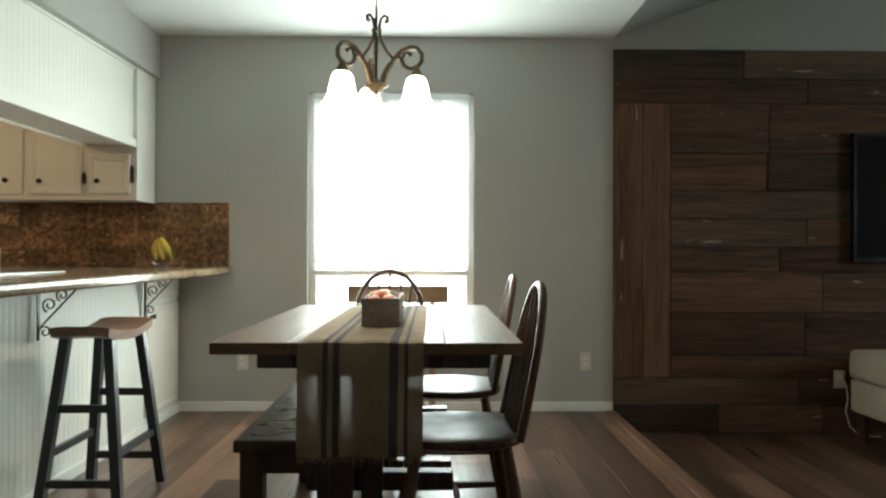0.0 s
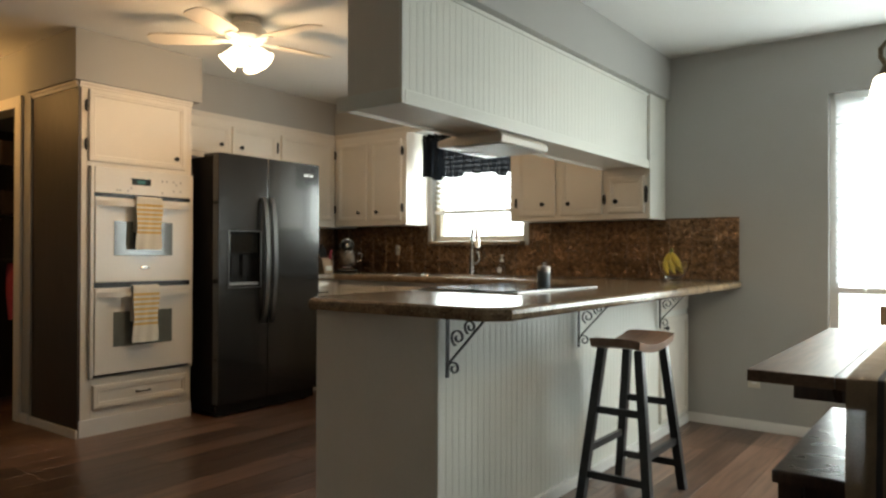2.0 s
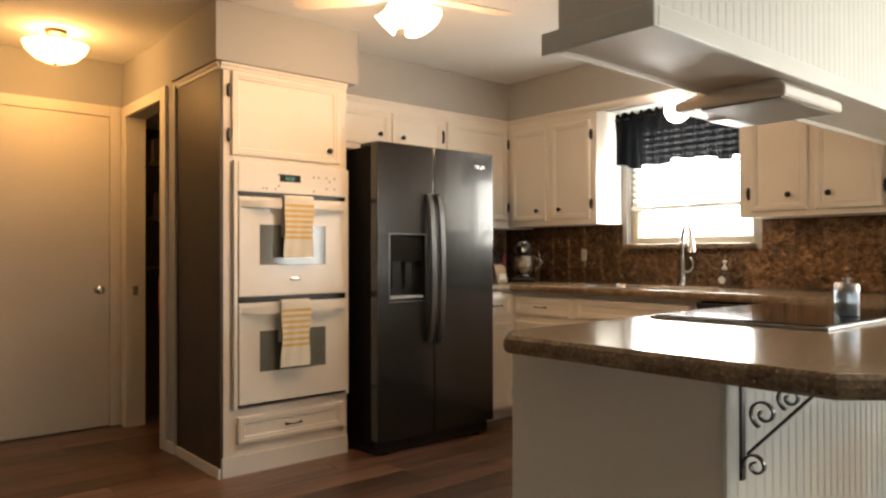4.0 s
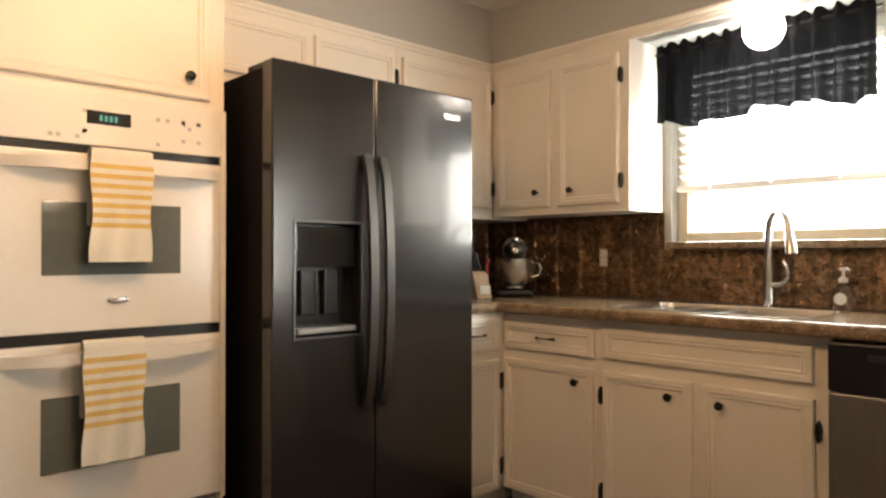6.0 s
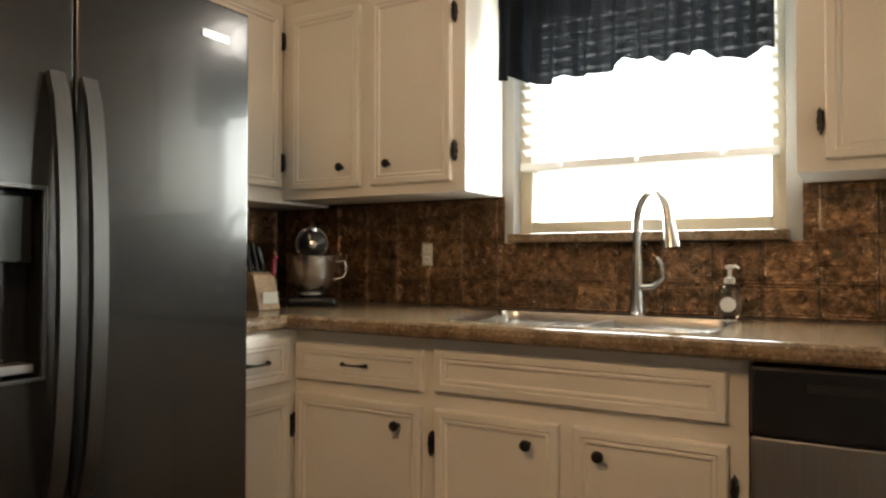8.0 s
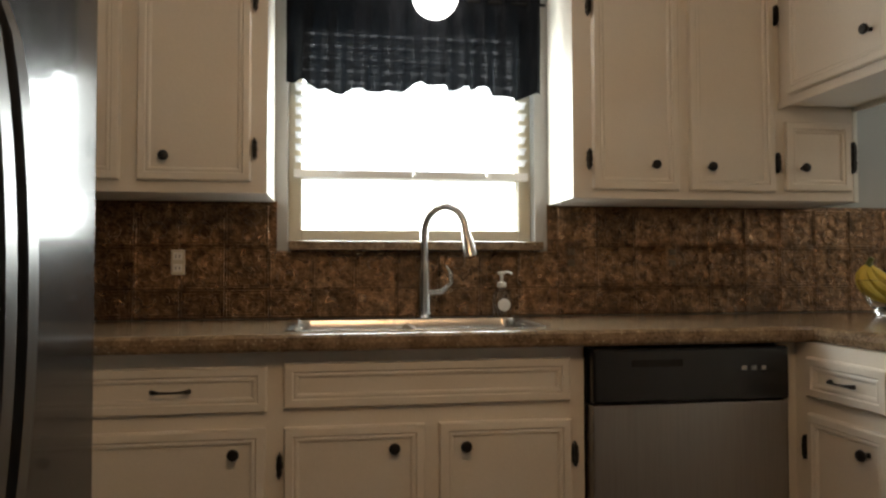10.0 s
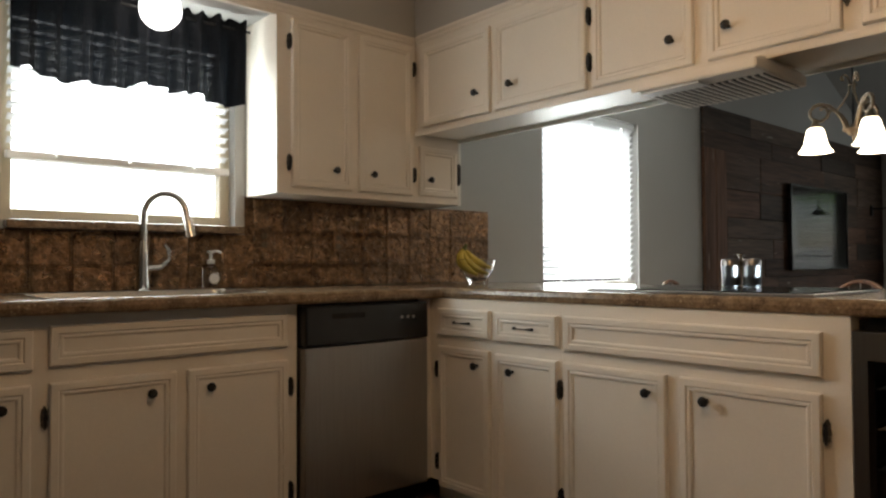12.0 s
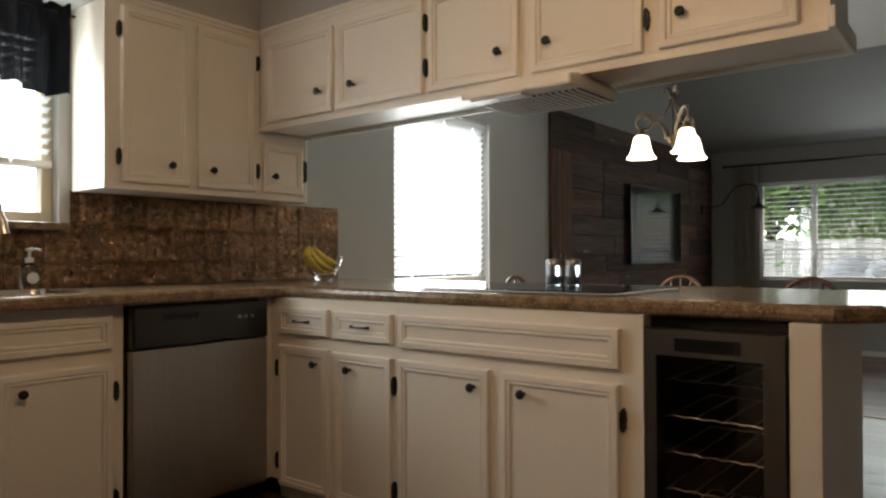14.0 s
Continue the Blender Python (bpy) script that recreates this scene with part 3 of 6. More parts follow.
window("window_dining", "y", DW, NORTH + 0.07, TRIM, 0.875, [], "white double-hung dining room window")
window("window_kitchen", "y", KW, NORTH + 0.06, VINYL, 1.435, [], "cream vinyl kitchen window above the sink")
window("window_living", "x", LW, EAST + 0.07, TRIM, 1.12, [3.03, 1.85], "white wide living room window with mullions")


def blinds(name, axis, u0, u1, ztop, zrail, at, tilt, label, gap=0.043):
    """Head rail, slats, cords and bottom rail of a Venetian blind."""
    w = thing(name, ((u0 + u1) / 2, at, zrail) if axis == "y" else (at, (u0 + u1) / 2, zrail), label, "window blind")

    def bx(a, b, t0, t1, c, d, bv=0.002):
        return box(a, b, at + t0, at + t1, c, d, bv) if axis == "y" else box(at + t0, at + t1, a, b, c, d, bv)
    part("head_rail", bx(u0, u1, -0.025, 0.025, ztop - 0.04, ztop), BLIND, w)
    z = ztop - 0.065
    data = None
    k = 0
    while z > zrail + 0.03:
        if data is None:
            o = ORIGIN[w.name]
            bm = bmesh.new()
            prof = [(-0.024, -0.004), (-0.012, 0.001), (0, 0.002), (0.012, 0.001), (0.024, -0.004)]
            ca, sa = math.cos(tilt), math.sin(tilt)
            prof = [(a * ca - b * sa, a * sa + b * ca) for a, b in prof]
            rows = []
            for s in (0, 0.0022):
                for u in (u0 + 0.004, u1 - 0.004):
                    rows.append([bm.verts.new(((u, at + a, b + s) if axis == "y" else (at + a, u, b + s))) for a, b in prof])
            for i in range(4):
                bm.faces.new((rows[0][i], rows[0][i + 1], rows[1][i + 1], rows[1][i]))
                bm.faces.new((rows[2][i], rows[2][i + 1], rows[3][i + 1], rows[3][i]))
            for a, b in ((0, 2), (1, 3)):
                bm.faces.new(rows[a] + rows[b][::-1])
            for i in (0, 4):
                bm.faces.new((rows[0][i], rows[1][i], rows[3][i], rows[2][i]))
            bmesh.ops.translate(bm, verts=bm.verts, vec=(-o.x, -o.y, 0))
            data = finish("slat", bm, BLIND)
        s = new("slat", data)
        s.parent = w
        s.location = (0, 0, z - ORIGIN[w.name].z)
        z -= gap
        k += 1
    part("bottom_rail", bx(u0, u1, -0.02, 0.02, zrail - 0.012, zrail + 0.016, 0.004), TRIM, w)
    for u in (u0 + 0.16, (u0 + u1) / 2, u1 - 0.16):
        part("cord", bx(u - 0.0015, u + 0.0015, -0.029, -0.026, zrail, ztop - 0.03, 0), BLIND, w)
    return w


blinds("window_blind", "y", DW[0] + 0.03, DW[1] - 0.03, DW[3] - 0.005, 0.886, NORTH + 0.04, radians(-49), "white slatted blind lowered over the dining window")
blinds("window_blind", "y", KW[0] + 0.02, KW[1] - 0.02, KW[3] - 0.005, 1.43, NORTH + 0.03, radians(-20), "white slatted blind half raised in the kitchen window")

sill = thing("window_sill", (-3.66, 4.25, 1.16), "brown granite sill under the kitchen window", "window sill", "", "structure")
part("slab", box(-4.105, -3.212, 4.195, 4.325, 1.158, 1.19, 0.006), GRANITE, sill)

# ---- kitchen cabinets ----
def cabinet(name, at, label):
    return thing(name, at, label, "cabinet", "kitchen cabinets")


# base cabinets along the north wall: fronts look south
NF = 3.686
fS = facing("S", NF)
TOE = 0.10
c = cabinet("base_cabinet", (-4.36, 3.97, 0), "cream painted base cabinet with a drawer and a door")
part("body", box(-4.625, -4.095, NF, NORTH - 0.004, TOE, 0.875), CABINET, c)
part("plinth", box(-4.625, -4.095, NF + 0.06, NORTH - 0.004, 0, TOE), CABINET, c)
drawer(fS, -4.61, -4.126, 0.716, 0.835, c)
door(fS, "S", -4.61, -4.13, 0.09, 0.672, c, (-4.209, 0.611), "a")
c = cabinet("sink_cabinet", (-3.69, 3.97, 0), "cream painted sink base cabinet with two doors")
part("body", box(-4.095, -3.252, NF, NORTH - 0.004, TOE, 0.70), CABINET, c)
part("face_rail", box(-4.095, -3.252, NF, NF + 0.02, 0.70, 0.875), CABINET, c)
part("plinth", box(-4.095, -3.252, NF + 0.06, NORTH - 0.004, 0, TOE), CABINET, c)
drawer(fS, -4.083, -3.297, 0.722, 0.842, c, False)
door(fS, "S", -4.082, -3.707, 0.09, 0.672, c, (-3.791, 0.611), "a")
door(fS, "S", -3.668, -3.294, 0.09, 0.672, c, (-3.596, 0.609), "b")

# base cabinet on the west wall, beside the fridge
fE = facing("E", -4.62)
c = cabinet("corner_cabinet", (-4.95, 3.8, 0), "cream painted corner base cabinet with a drawer")
part("body", box(WEST + 0.004, -4.62, 3.31, NORTH - 0.004, TOE, 0.875), CABINET, c)
part("plinth", box(WEST + 0.004, -4.68, 3.31, NORTH - 0.004, 0, TOE), CABINET, c)
drawer(fE, 3.35, 3.64, 0.708, 0.852, c)
door(fE, "E", 3.35, 3.64, 0.085, 0.665, c, None, "b")

# peninsula base cabinets: fronts look west
PF = -2.594
fW = facing("W", PF)
c = cabinet("base_cabinet", (-2.27, 3.3, 0), "cream painted peninsula cabinet with two drawers and two doors")
part("body", box(PF, -2.0, 2.956, NORTH - 0.004, TOE, 0.875), CABINET, c)
part("plinth", box(PF + 0.06, -2.0, 2.956, 3.70, 0, TOE), CABINET, c)
part("corner_post", box(-2.648, PF - 0.001, NF, NF + 0.022, TOE, 0.875), CABINET, c)
drawer(fW, 3.315, 3.618, 0.724, 0.836, c)
drawer(fW, 2.973, 3.283, 0.722, 0.832, c)
door(fW, "W", 3.315, 3.618, 0.085, 0.676, c, (3.383, 0.613), "b")
door(fW, "W", 2.973, 3.283, 0.085, 0.670, c, (3.190, 0.609), "a")
c = cabinet("cooktop_cabinet", (-2.27, 2.5, 0), "cream painted cooktop base cabinet with two doors")
part("body", box(PF, -2.0, 2.008, 2.955, TOE, 0.875), CABINET, c)
part("plinth", box(PF + 0.06, -2.0, 2.008, 2.955, 0, TOE), CABINET, c)
drawer(fW, 2.075, 2.937, 0.714, 0.834, c, False)
door(fW, "W", 2.537, 2.940, 0.085, 0.670, c, (2.598, 0.608), None)
door(fW, "W", 2.078, 2.490, 0.085, 0.670, c, (2.401, 0.608), "a")

# end of the peninsula: wine cooler bay, end panel and beaded back
c = thing("peninsula_back", (-2.0, 2.8, 0), "white beaded board back and end of the peninsula", "panelling")
part("end_panel", box(PF, -1.985, 1.55, 1.625, 0, 0.875, 0.003), CABINET, c)


def beadboard(x, y0, y1, z0, z1, pitch=0.041, depth=0.0006):
    """Vertical beaded boards that look east."""
    bm = bmesh.new()
    n = max(1, round((y1 - y0) / pitch))
    p = (y1 - y0) / n
    ys = []
    for i in range(n):
        y = y0 + i * p
        ys += [(y, 0), (y + 0.002, -depth), (y + 0.004, 0), (y + 0.006, 0.0006), (y + 0.008, 0), (y + 0.010, -depth), (y + 0.012, 0)]
    ys.append((y1, 0))
    lo = [bm.verts.new((x + d, y, z0)) for y, d in ys]
    hi = [bm.verts.new((x + d, y, z1)) for y, d in ys]
    for i in range(len(ys) - 1):
        bm.faces.new((lo[i], lo[i + 1], hi[i + 1], hi[i]))
    b0, b1 = [bm.verts.new((x - 0.012, y, z)) for y, z in ((y0, z0), (y1, z0))], [bm.verts.new((x - 0.012, y, z)) for y, z in ((y0, z1), (y1, z1))]
    bm.faces.new((b0[0], b0[1], b1[1], b1[0]))
    bm.faces.new(lo + [b0[1], b0[0]])
    bm.faces.new(hi + [b1[1], b1[0]])
    bm.faces.new((lo[0], hi[0], b1[0], b0[0]))
    bm.faces.new((lo[-1], hi[-1], b1[1], b0[1]))
    return bm


part("beadboard", beadboard(-1.978, 1.55, 3.71, 0, 0.875), BEAD, c)
part("base_moulding", box(-1.976, -1.962, 1.55, 3.71, 0, 0.055, 0.004), TRIM, c)
c = cabinet("bar_cabinet", (-1.99, 3.93, 0), "white painted cabinet under the bar, with a drawer and door")
fB = facing("E", -1.988)
part("body", box(-1.999, -1.988, 3.712, NORTH - 0.004, 0, 0.875), BEAD, c)
drawer(fB, 3.745, 4.235, 0.74, 0.855, c, False)
door(fB, "E", 3.745, 4.235, 0.075, 0.705, c, (3.805, 0.645), None)
part("base_moulding", box(-1.987, -1.964, 3.712, 4.235, 0, 0.055, 0.004), TRIM, c)


def counter_run():
    """North and peninsula worktop in one piece with a rounded edge; the sink bowls go through it."""
    z0, z1 = 0.877, 0.922
    out = [(-5.266, 3.305), (-4.592, 3.305), (-4.592, 3.613), (-2.588, 3.613), (-2.588, 1.525), (-2.50, 1.42), (-1.715, 1.42), (-1.645, 1.50), (-1.645, 4.267), (-5.266, 4.267)]
    bm = bmesh.new()
    prof = [(0.012, z0), (0.003, z0 + 0.008), (0.0, z0 + 0.022), (0.003, z0 + 0.036), (0.013, z1 - 0.001), (0.018, z1)]
    cx = [Vector((x, y)) for x, y in out]

    def inset(d):
        res = []
        for i, p in enumerate(cx):
            a, b = (p - cx[i - 1]).normalized(), (cx[(i + 1) % len(cx)] - p).normalized()
            na, nb = Vector((-a.y, a.x)), Vector((-b.y, b.x))
            m = (na + nb)
            m = m / max(m.length_squared / 2, 0.3)
            res.append(p + m * d)
        return res
    rings = [[bm.verts.new((p.x, p.y, z)) for p in inset(d)] for d, z in prof]
    n = len(out)
    for a, b in zip(rings, rings[1:]):
        for k in range(n):
            bm.faces.new((a[k], a[(k + 1) % n], b[(k + 1) % n], b[k]))
    bm.faces.new(rings[0])
    bm.faces.new(rings[-1])
    return bm


SINK = (-4.085, -3.335, 3.715, 4.135)
top = thing("worktop", (-3.0, 3.9, 0.877), "polished brown granite worktop with a rounded edge", "countertop")
slab = part("slab", counter_run(), GRANITE, top)
cut = new("sink_cut", finish("sink_cut", box(SINK[0], SINK[1], SINK[2], SINK[3], 0.7, 1.0), GRANITE))
cut.location = (0, 0, 0)
bpy.context.view_layer.update()
mod = slab.modifiers.new("cut", "BOOLEAN")
mod.object, mod.operation, mod.solver = cut, "DIFFERENCE", "EXACT"
bpy.context.view_layer.update()
fresh = bpy.data.meshes.new_from_object(slab.evaluated_get(bpy.context.evaluated_depsgraph_get()))
slab.modifiers.clear()
slab.data = fresh
bpy.data.objects.remove(cut)

sink = thing("kitchen_sink", (-3.69, 3.93, 0.7), "double bowl stainless steel undermount sink", "sink")


def bowl(x0, x1):
    bm = bmesh.new()
    f = lambda u, v, h: Vector((u, v, 0.876 + h))
    y0, y1 = SINK[2] + 0.002, SINK[3] - 0.002
    rings = []
    for i, h in ((0, 0), (0.008, -0.01), (0.014, -0.12), (0.035, -0.155)):
        rings.append([bm.verts.new(f(u, v, h)) for u, v in ((x0 + i, y0 + i), (x1 - i, y0 + i), (x1 - i, y1 - i), (x0 + i, y1 - i))])
    for a, b in zip(rings, rings[1:]):
        for k in range(4):
            bm.faces.new((a[k], a[(k + 1) % 4], b[(k + 1) % 4], b[k]))
    bm.faces.new(rings[-1])
    return bm


part("bowl", bowl(SINK[0] + 0.002, -3.72), STEEL, sink)
part("bowl", bowl(-3.70, SINK[1] - 0.002), STEEL, sink)
part("divider", box(-3.72, -3.70, SINK[2] + 0.004, SINK[3] - 0.004, 0.80, 0.912, 0.006), STEEL, sink)



def sink_rim():
    """Rolled steel rim round both bowls, with rounded corners."""
    bm = bmesh.new()
    rings = []
    for grow, z, r in ((0.005, 0.9222, 0.066), (0.004, 0.9242, 0.065), (0.0, 0.9246, 0.062), (-0.003, 0.920, 0.058), (-0.004, 0.880, 0.057)):
        x0, x1, y0, y1 = SINK[0] - grow, SINK[1] + grow, SINK[2] - grow, SINK[3] + grow
        ring = []
        for cx, cy, a0 in ((x1 - r, y1 - r, 0), (x0 + r, y1 - r, 90), (x0 + r, y0 + r, 180), (x1 - r, y0 + r, 270)):
            for k in range(7):
                a = radians(a0 + 15 * k)
                ring.append(bm.verts.new((cx + r * math.cos(a), cy + r * math.sin(a), z)))
        rings.append(ring)
    n = len(rings[0])
    for a, b in zip(rings, rings[1:]):
        for k in range(n):
            bm.faces.new((a[k], a[(k + 1) % n], b[(k + 1) % n], b[k]))
    return bm


part("rim", sink_rim(), CHROME, sink, "rolled steel rim", True)

# wall cabinets on the north wall
UF = 3.988
fU = facing("S", UF)
c = cabinet("wall_cabinet", (-4.55, 4.15, 1.315), "cream painted wall cabinet with two doors")
part("body", box(-4.972, -4.158, UF, NORTH - 0.004, 1.327, 2.118), CABINET, c)
door(fU, "S", -4.921, -4.589, 1.362, 2.022, c, (-4.665, 1.434), None)
door(fU, "S", -4.539, -4.207, 1.362, 2.026, c, (-4.458, 1.434), "b")
c = cabinet("wall_cabinet", (-2.65, 4.15, 1.315), "cream painted wall cabinet with two doors and a small door")
part("body", box(-3.174, -2.150, UF, NORTH - 0.004, 1.325, 2.118), CABINET, c)
part("end_panel", box(-2.149, -2.132, 3.986, NORTH - 0.004, 1.322, 2.122), BEAD, c)
door(fU, "S", -3.108, -2.806, 1.354, 2.068, c, (-2.897, 1.437), "a")
door(fU, "S", -2.766, -2.456, 1.354, 2.068, c, (-2.697, 1.434), "b")
door(fU, "S", -2.415, -2.168, 1.358, 1.597, c, (-2.355, 1.436), "b")
c = HEADER = thing("window_header", (-3.65, 4.05, 2.06), "cream painted header board bridging the wall cabinets", "trim")
part("board", box(-4.157, -3.175, UF, UF + 0.02, 2.072, 2.118), CABINET, c)
part("ceiling_panel", box(-4.157, -3.175, UF + 0.021, NORTH - 0.004, 2.085, 2.118), WALL, c)

# wall cabinets on the west wall: above the fridge, and the corner
fX = facing("E", -4.975)
c = cabinet("fridge_cabinet", (-5.1, 2.9, 1.8), "cream painted cabinet above the fridge with two doors")
part("body", box(WEST + 0.004, -4.975, 2.38, 3.345, 1.79, 2.118), CABINET, c)
door(fX, "E", 2.46, 2.875, 1.825, 2.045, c, (2.79, 1.895), None)
door(fX, "E", 2.90, 3.325, 1.825, 2.045, c, (2.975, 1.89), "b")
c = cabinet("wall_cabinet", (-5.1, 3.7, 1.315), "cream painted corner wall cabinet")
part("body", box(WEST + 0.004, -4.975, 3.347, NORTH - 0.004, 1.315, 2.118), CABINET, c)
door(fX, "E", 3.375, 3.965, 1.372, 2.045, c, None, "b")

# small crown moulding where the wall cabinets meet the soffits
def crown(a, b, out, parent):
    """A stepped strip along the top of a cabinet front, from a to b."""
    pa, pb, o = Vector(a), Vector(b), Vector(out)
    bm = bmesh.new()
    prof = [(0.0, -0.034), (0.006, -0.030), (0.008, -0.020), (0.017, -0.010), (0.018, 0.0), (0.0, 0.0)]
    ends = [[bm.verts.new(p + o * d + Vector((0, 0, h))) for d, h in prof] for p in (pa, pb)]
    for k in range(len(prof)):
        j = (k + 1) % len(prof)
        bm.faces.new((ends[0][k], ends[0][j], ends[1][j], ends[1][k]))
    bm.faces.new(ends[0])
    bm.faces.new(ends[1])
    return part("crown_moulding", bm, CABINET, parent)


crown((-4.972, UF - 0.001, 2.119), (-2.440, UF - 0.001, 2.119), (0, -1, 0), HEADER)
crown((-4.974, 2.42, 2.119), (-4.974, 3.985, 2.119), (1, 0, 0), c)
# hanging cabinets above the peninsula
HF = -2.428
fH = facing("W", HF)
c = cabinet("hanging_cabinet", (-2.27, 2.75, 1.62), "cream painted hanging cabinets, beaded white back, above the peninsula")
part("body", box(HF, -2.165, 1.553, 3.986, 1.655, 2.123), CABINET, c)
for y0, y1, ky, hg in ((3.468, 3.918, 3.543, None), (2.956, 3.437, 3.337, "a"), (2.520, 2.927, 2.597, None), (2.068, 2.470, 2.399, "a"), (1.627, 2.016, 1.945, "a")):
    door(fH, "W", y0, y1, 1.676, 2.05, c, (ky, 1.771), hg)
part("beadboard", beadboard(-2.152, 1.553, 3.985, 1.655, 2.123), BEAD, c)
part("lip", box(-2.470, -2.135, 1.533, 1.552, 1.640, 1.698, 0.004), BEAD, c)
part("lip", box(-2.151, -2.135, 1.552, 3.985, 1.640, 1.694, 0.004), BEAD, c)
part("moulding", box(-2.438, -2.429, 1.553, 3.984, 1.641, 1.664, 0.003), CABINET, c)
crown((HF - 0.001, 1.553, 2.123), (HF - 0.001, 3.965, 2.123), (-1, 0, 0), c)
part("cornice", box(-2.151, -2.140, 1.553, 3.985, 2.105, 2.123, 0.003), BEAD, c)

# oven cabinet
OX = -4.68
fO = facing("E", OX)
c = cabinet("oven_cabinet", (-4.95, 1.99, 0), "tall cream painted oven cabinet with a brown side panel")
for y0, y1 in ((1.63, 1.690), (2.338, 2.362)):
    part("stile", box(OX - 0.02, OX, y0, y1, 0.0, 2.098), CABINET, c)
part("top_box", box(WEST + 0.004, OX - 0.021, 1.63, 2.362, 1.612, 2.098), CABINET, c)
part("rail", box(OX - 0.02, OX, 1.691, 2.337, 1.606, 2.098), CABINET, c)
part("rail", box(OX - 0.02, OX, 1.691, 2.337, 0.0, 0.335), CABINET, c)
part("side_panel", box(WEST + 0.004, OX - 0.021, 2.342, 2.362, 0, 1.611), CABINET, c)
part("side_panel", box(WEST + 0.004, OX, 1.612, 1.629, 0.0, 2.098), BROWNPANEL, c, "dark brown side panel")
part("base_moulding", box(WEST + 0.004, OX + 0.012, 1.598, 1.611, 0, 0.05), TRIM, c)
door(fO, "E", 1.668, 2.308, 1.634, 2.062, c, (2.235, 1.702), "a")
drawer(fO, 1.70, 2.33, 0.155, 0.295, c)
part("toe_board", box(OX + 0.001, OX + 0.012, 1.62, 2.36, 0, 0.10), TRIM, c)

crown((OX + 0.001, 1.612, 2.099), (OX + 0.001, 2.362, 2.099), (1, 0, 0), c)
crown((OX, 1.611, 2.099), (WEST + 0.004, 1.611, 2.099), (0, -1, 0), c)

# ---- appliances ----
fr = thing("refrigerator", (-4.802, 2.85, 0), "black stainless side by side refrigerator with dispenser", "refrigerator")
part("body", box(-5.24, -4.507, 2.412, 3.291, 0.03, 1.735, 0.004), FRIDGESIDE, fr, "matt black cabinet sides")
part("kick_grille", box(-4.506, -4.477, 2.42, 3.28, 0.012, 0.075, 0.003), PLASTIC, fr)
for y in (2.50, 3.20):
    part("foot", box(-4.542, -4.492, y - 0.02, y + 0.02, 0.0, 0.03), PLASTIC, fr)
part("hinge_cover", box(-4.622, -4.482, 2.418, 2.49, 1.736, 1.757, 0.006), PLASTIC, fr)
part("hinge_cover", box(-4.622, -4.482, 3.21, 3.285, 1.736, 1.757, 0.006), PLASTIC, fr)
# freezer door with a real recess for the dispenser
DY0, DY1, DZ0, DZ1 = 2.490, 2.747, 0.862, 1.236


def freezer_door():
    bm = bmesh.new()

    def ring(x, y0, y1, z0, z1):
        return [bm.verts.new((x, y, z)) for y, z in ((y0, z0), (y1, z0), (y1, z1), (y0, z1))]
    fo, fi = ring(-4.437, 2.406, 2.810, 0.085, 1.752), ring(-4.437, DY0, DY1, DZ0, DZ1)
    bo, bi = ring(-4.502, 2.406, 2.810, 0.085, 1.752), ring(-4.502, DY0, DY1, DZ0, DZ1)
    for a, b in ((fo, fi), (fi, bi), (bi, bo), (bo, fo)):
        for k in range(4):
            bm.faces.new((a[k], a[(k + 1) % 4], b[(k + 1) % 4], b[k]))
    bmesh.ops.recalc_face_normals(bm, faces=bm.faces)
    edge = [e for e in bm.edges if e.calc_face_angle(0) > 1]
    bmesh.ops.bevel(bm, geom=edge, offset=0.007, segments=3, affect="EDGES", profile=0.6)
    return bm


d = part("freezer_door", freezer_door(), BLACKSTEEL, fr)
part("recess", box(-4.502, -4.492, DY0 + 0.001, DY1 - 0.001, DZ0 + 0.001, DZ1 - 0.001), PLASTIC, d)
part("control_panel", box(-4.491, -4.452, DY0 + 0.012, DY1 - 0.012, 1.09, DZ1 - 0.012, 0.004), DARKGLASS, d, "glossy black dispenser control panel")
for y in (2.56, 2.65):
    part("paddle", box(-4.487, -4.470, y - 0.028, y + 0.028, 0.93, 1.08, 0.005), PLASTIC, d)
part("drip_tray", box(-4.491, -4.440, DY0 + 0.012, DY1 - 0.012, DZ0 + 0.010, DZ0 + 0.028, 0.003), STEEL, d)
f5 = facing("E", -4.437)
bm = bmesh.new()
for u0, u1, v0, v1 in ((DY0 - 0.008, DY1 + 0.008, DZ0 - 0.008, DZ0), (DY0 - 0.008, DY1 + 0.008, DZ1, DZ1 + 0.008), (DY0 - 0.008, DY0, DZ0, DZ1), (DY1, DY1 + 0.008, DZ0, DZ1)):
    box(-4.442, -4.433, u0, u1, v0, v1, 0.002, bm=bm)
part("dispenser_trim", bm, HANDLE, d, "satin metal trim ring")
d2 = part("fridge_door", box(-4.502, -4.437, 2.815, 3.297, 0.085, 1.752, 0.007, segments=3), BLACKSTEEL, fr)
part("badge", box(-4.437, -4.434, 3.14, 3.225, 1.655, 1.675, 0.002), CHROME, d2, "small bright maker's badge")


def bow_handle(y, parent):
    zs = [0.605 + 0.87 * i / 16 for i in range(17)]
    pts = [(-4.427 + 0.046 * math.sin(math.pi * min(max((z - 0.605) / 0.87, 0), 1)) ** 0.55, y, z) for z in zs]
    part("handle", bar(pts, 0.034, 0.016, (0, 1, 0)), HANDLE, parent, "bowed brushed steel handle", True)


bow_handle(2.764, d)
bow_handle(2.834, d2)

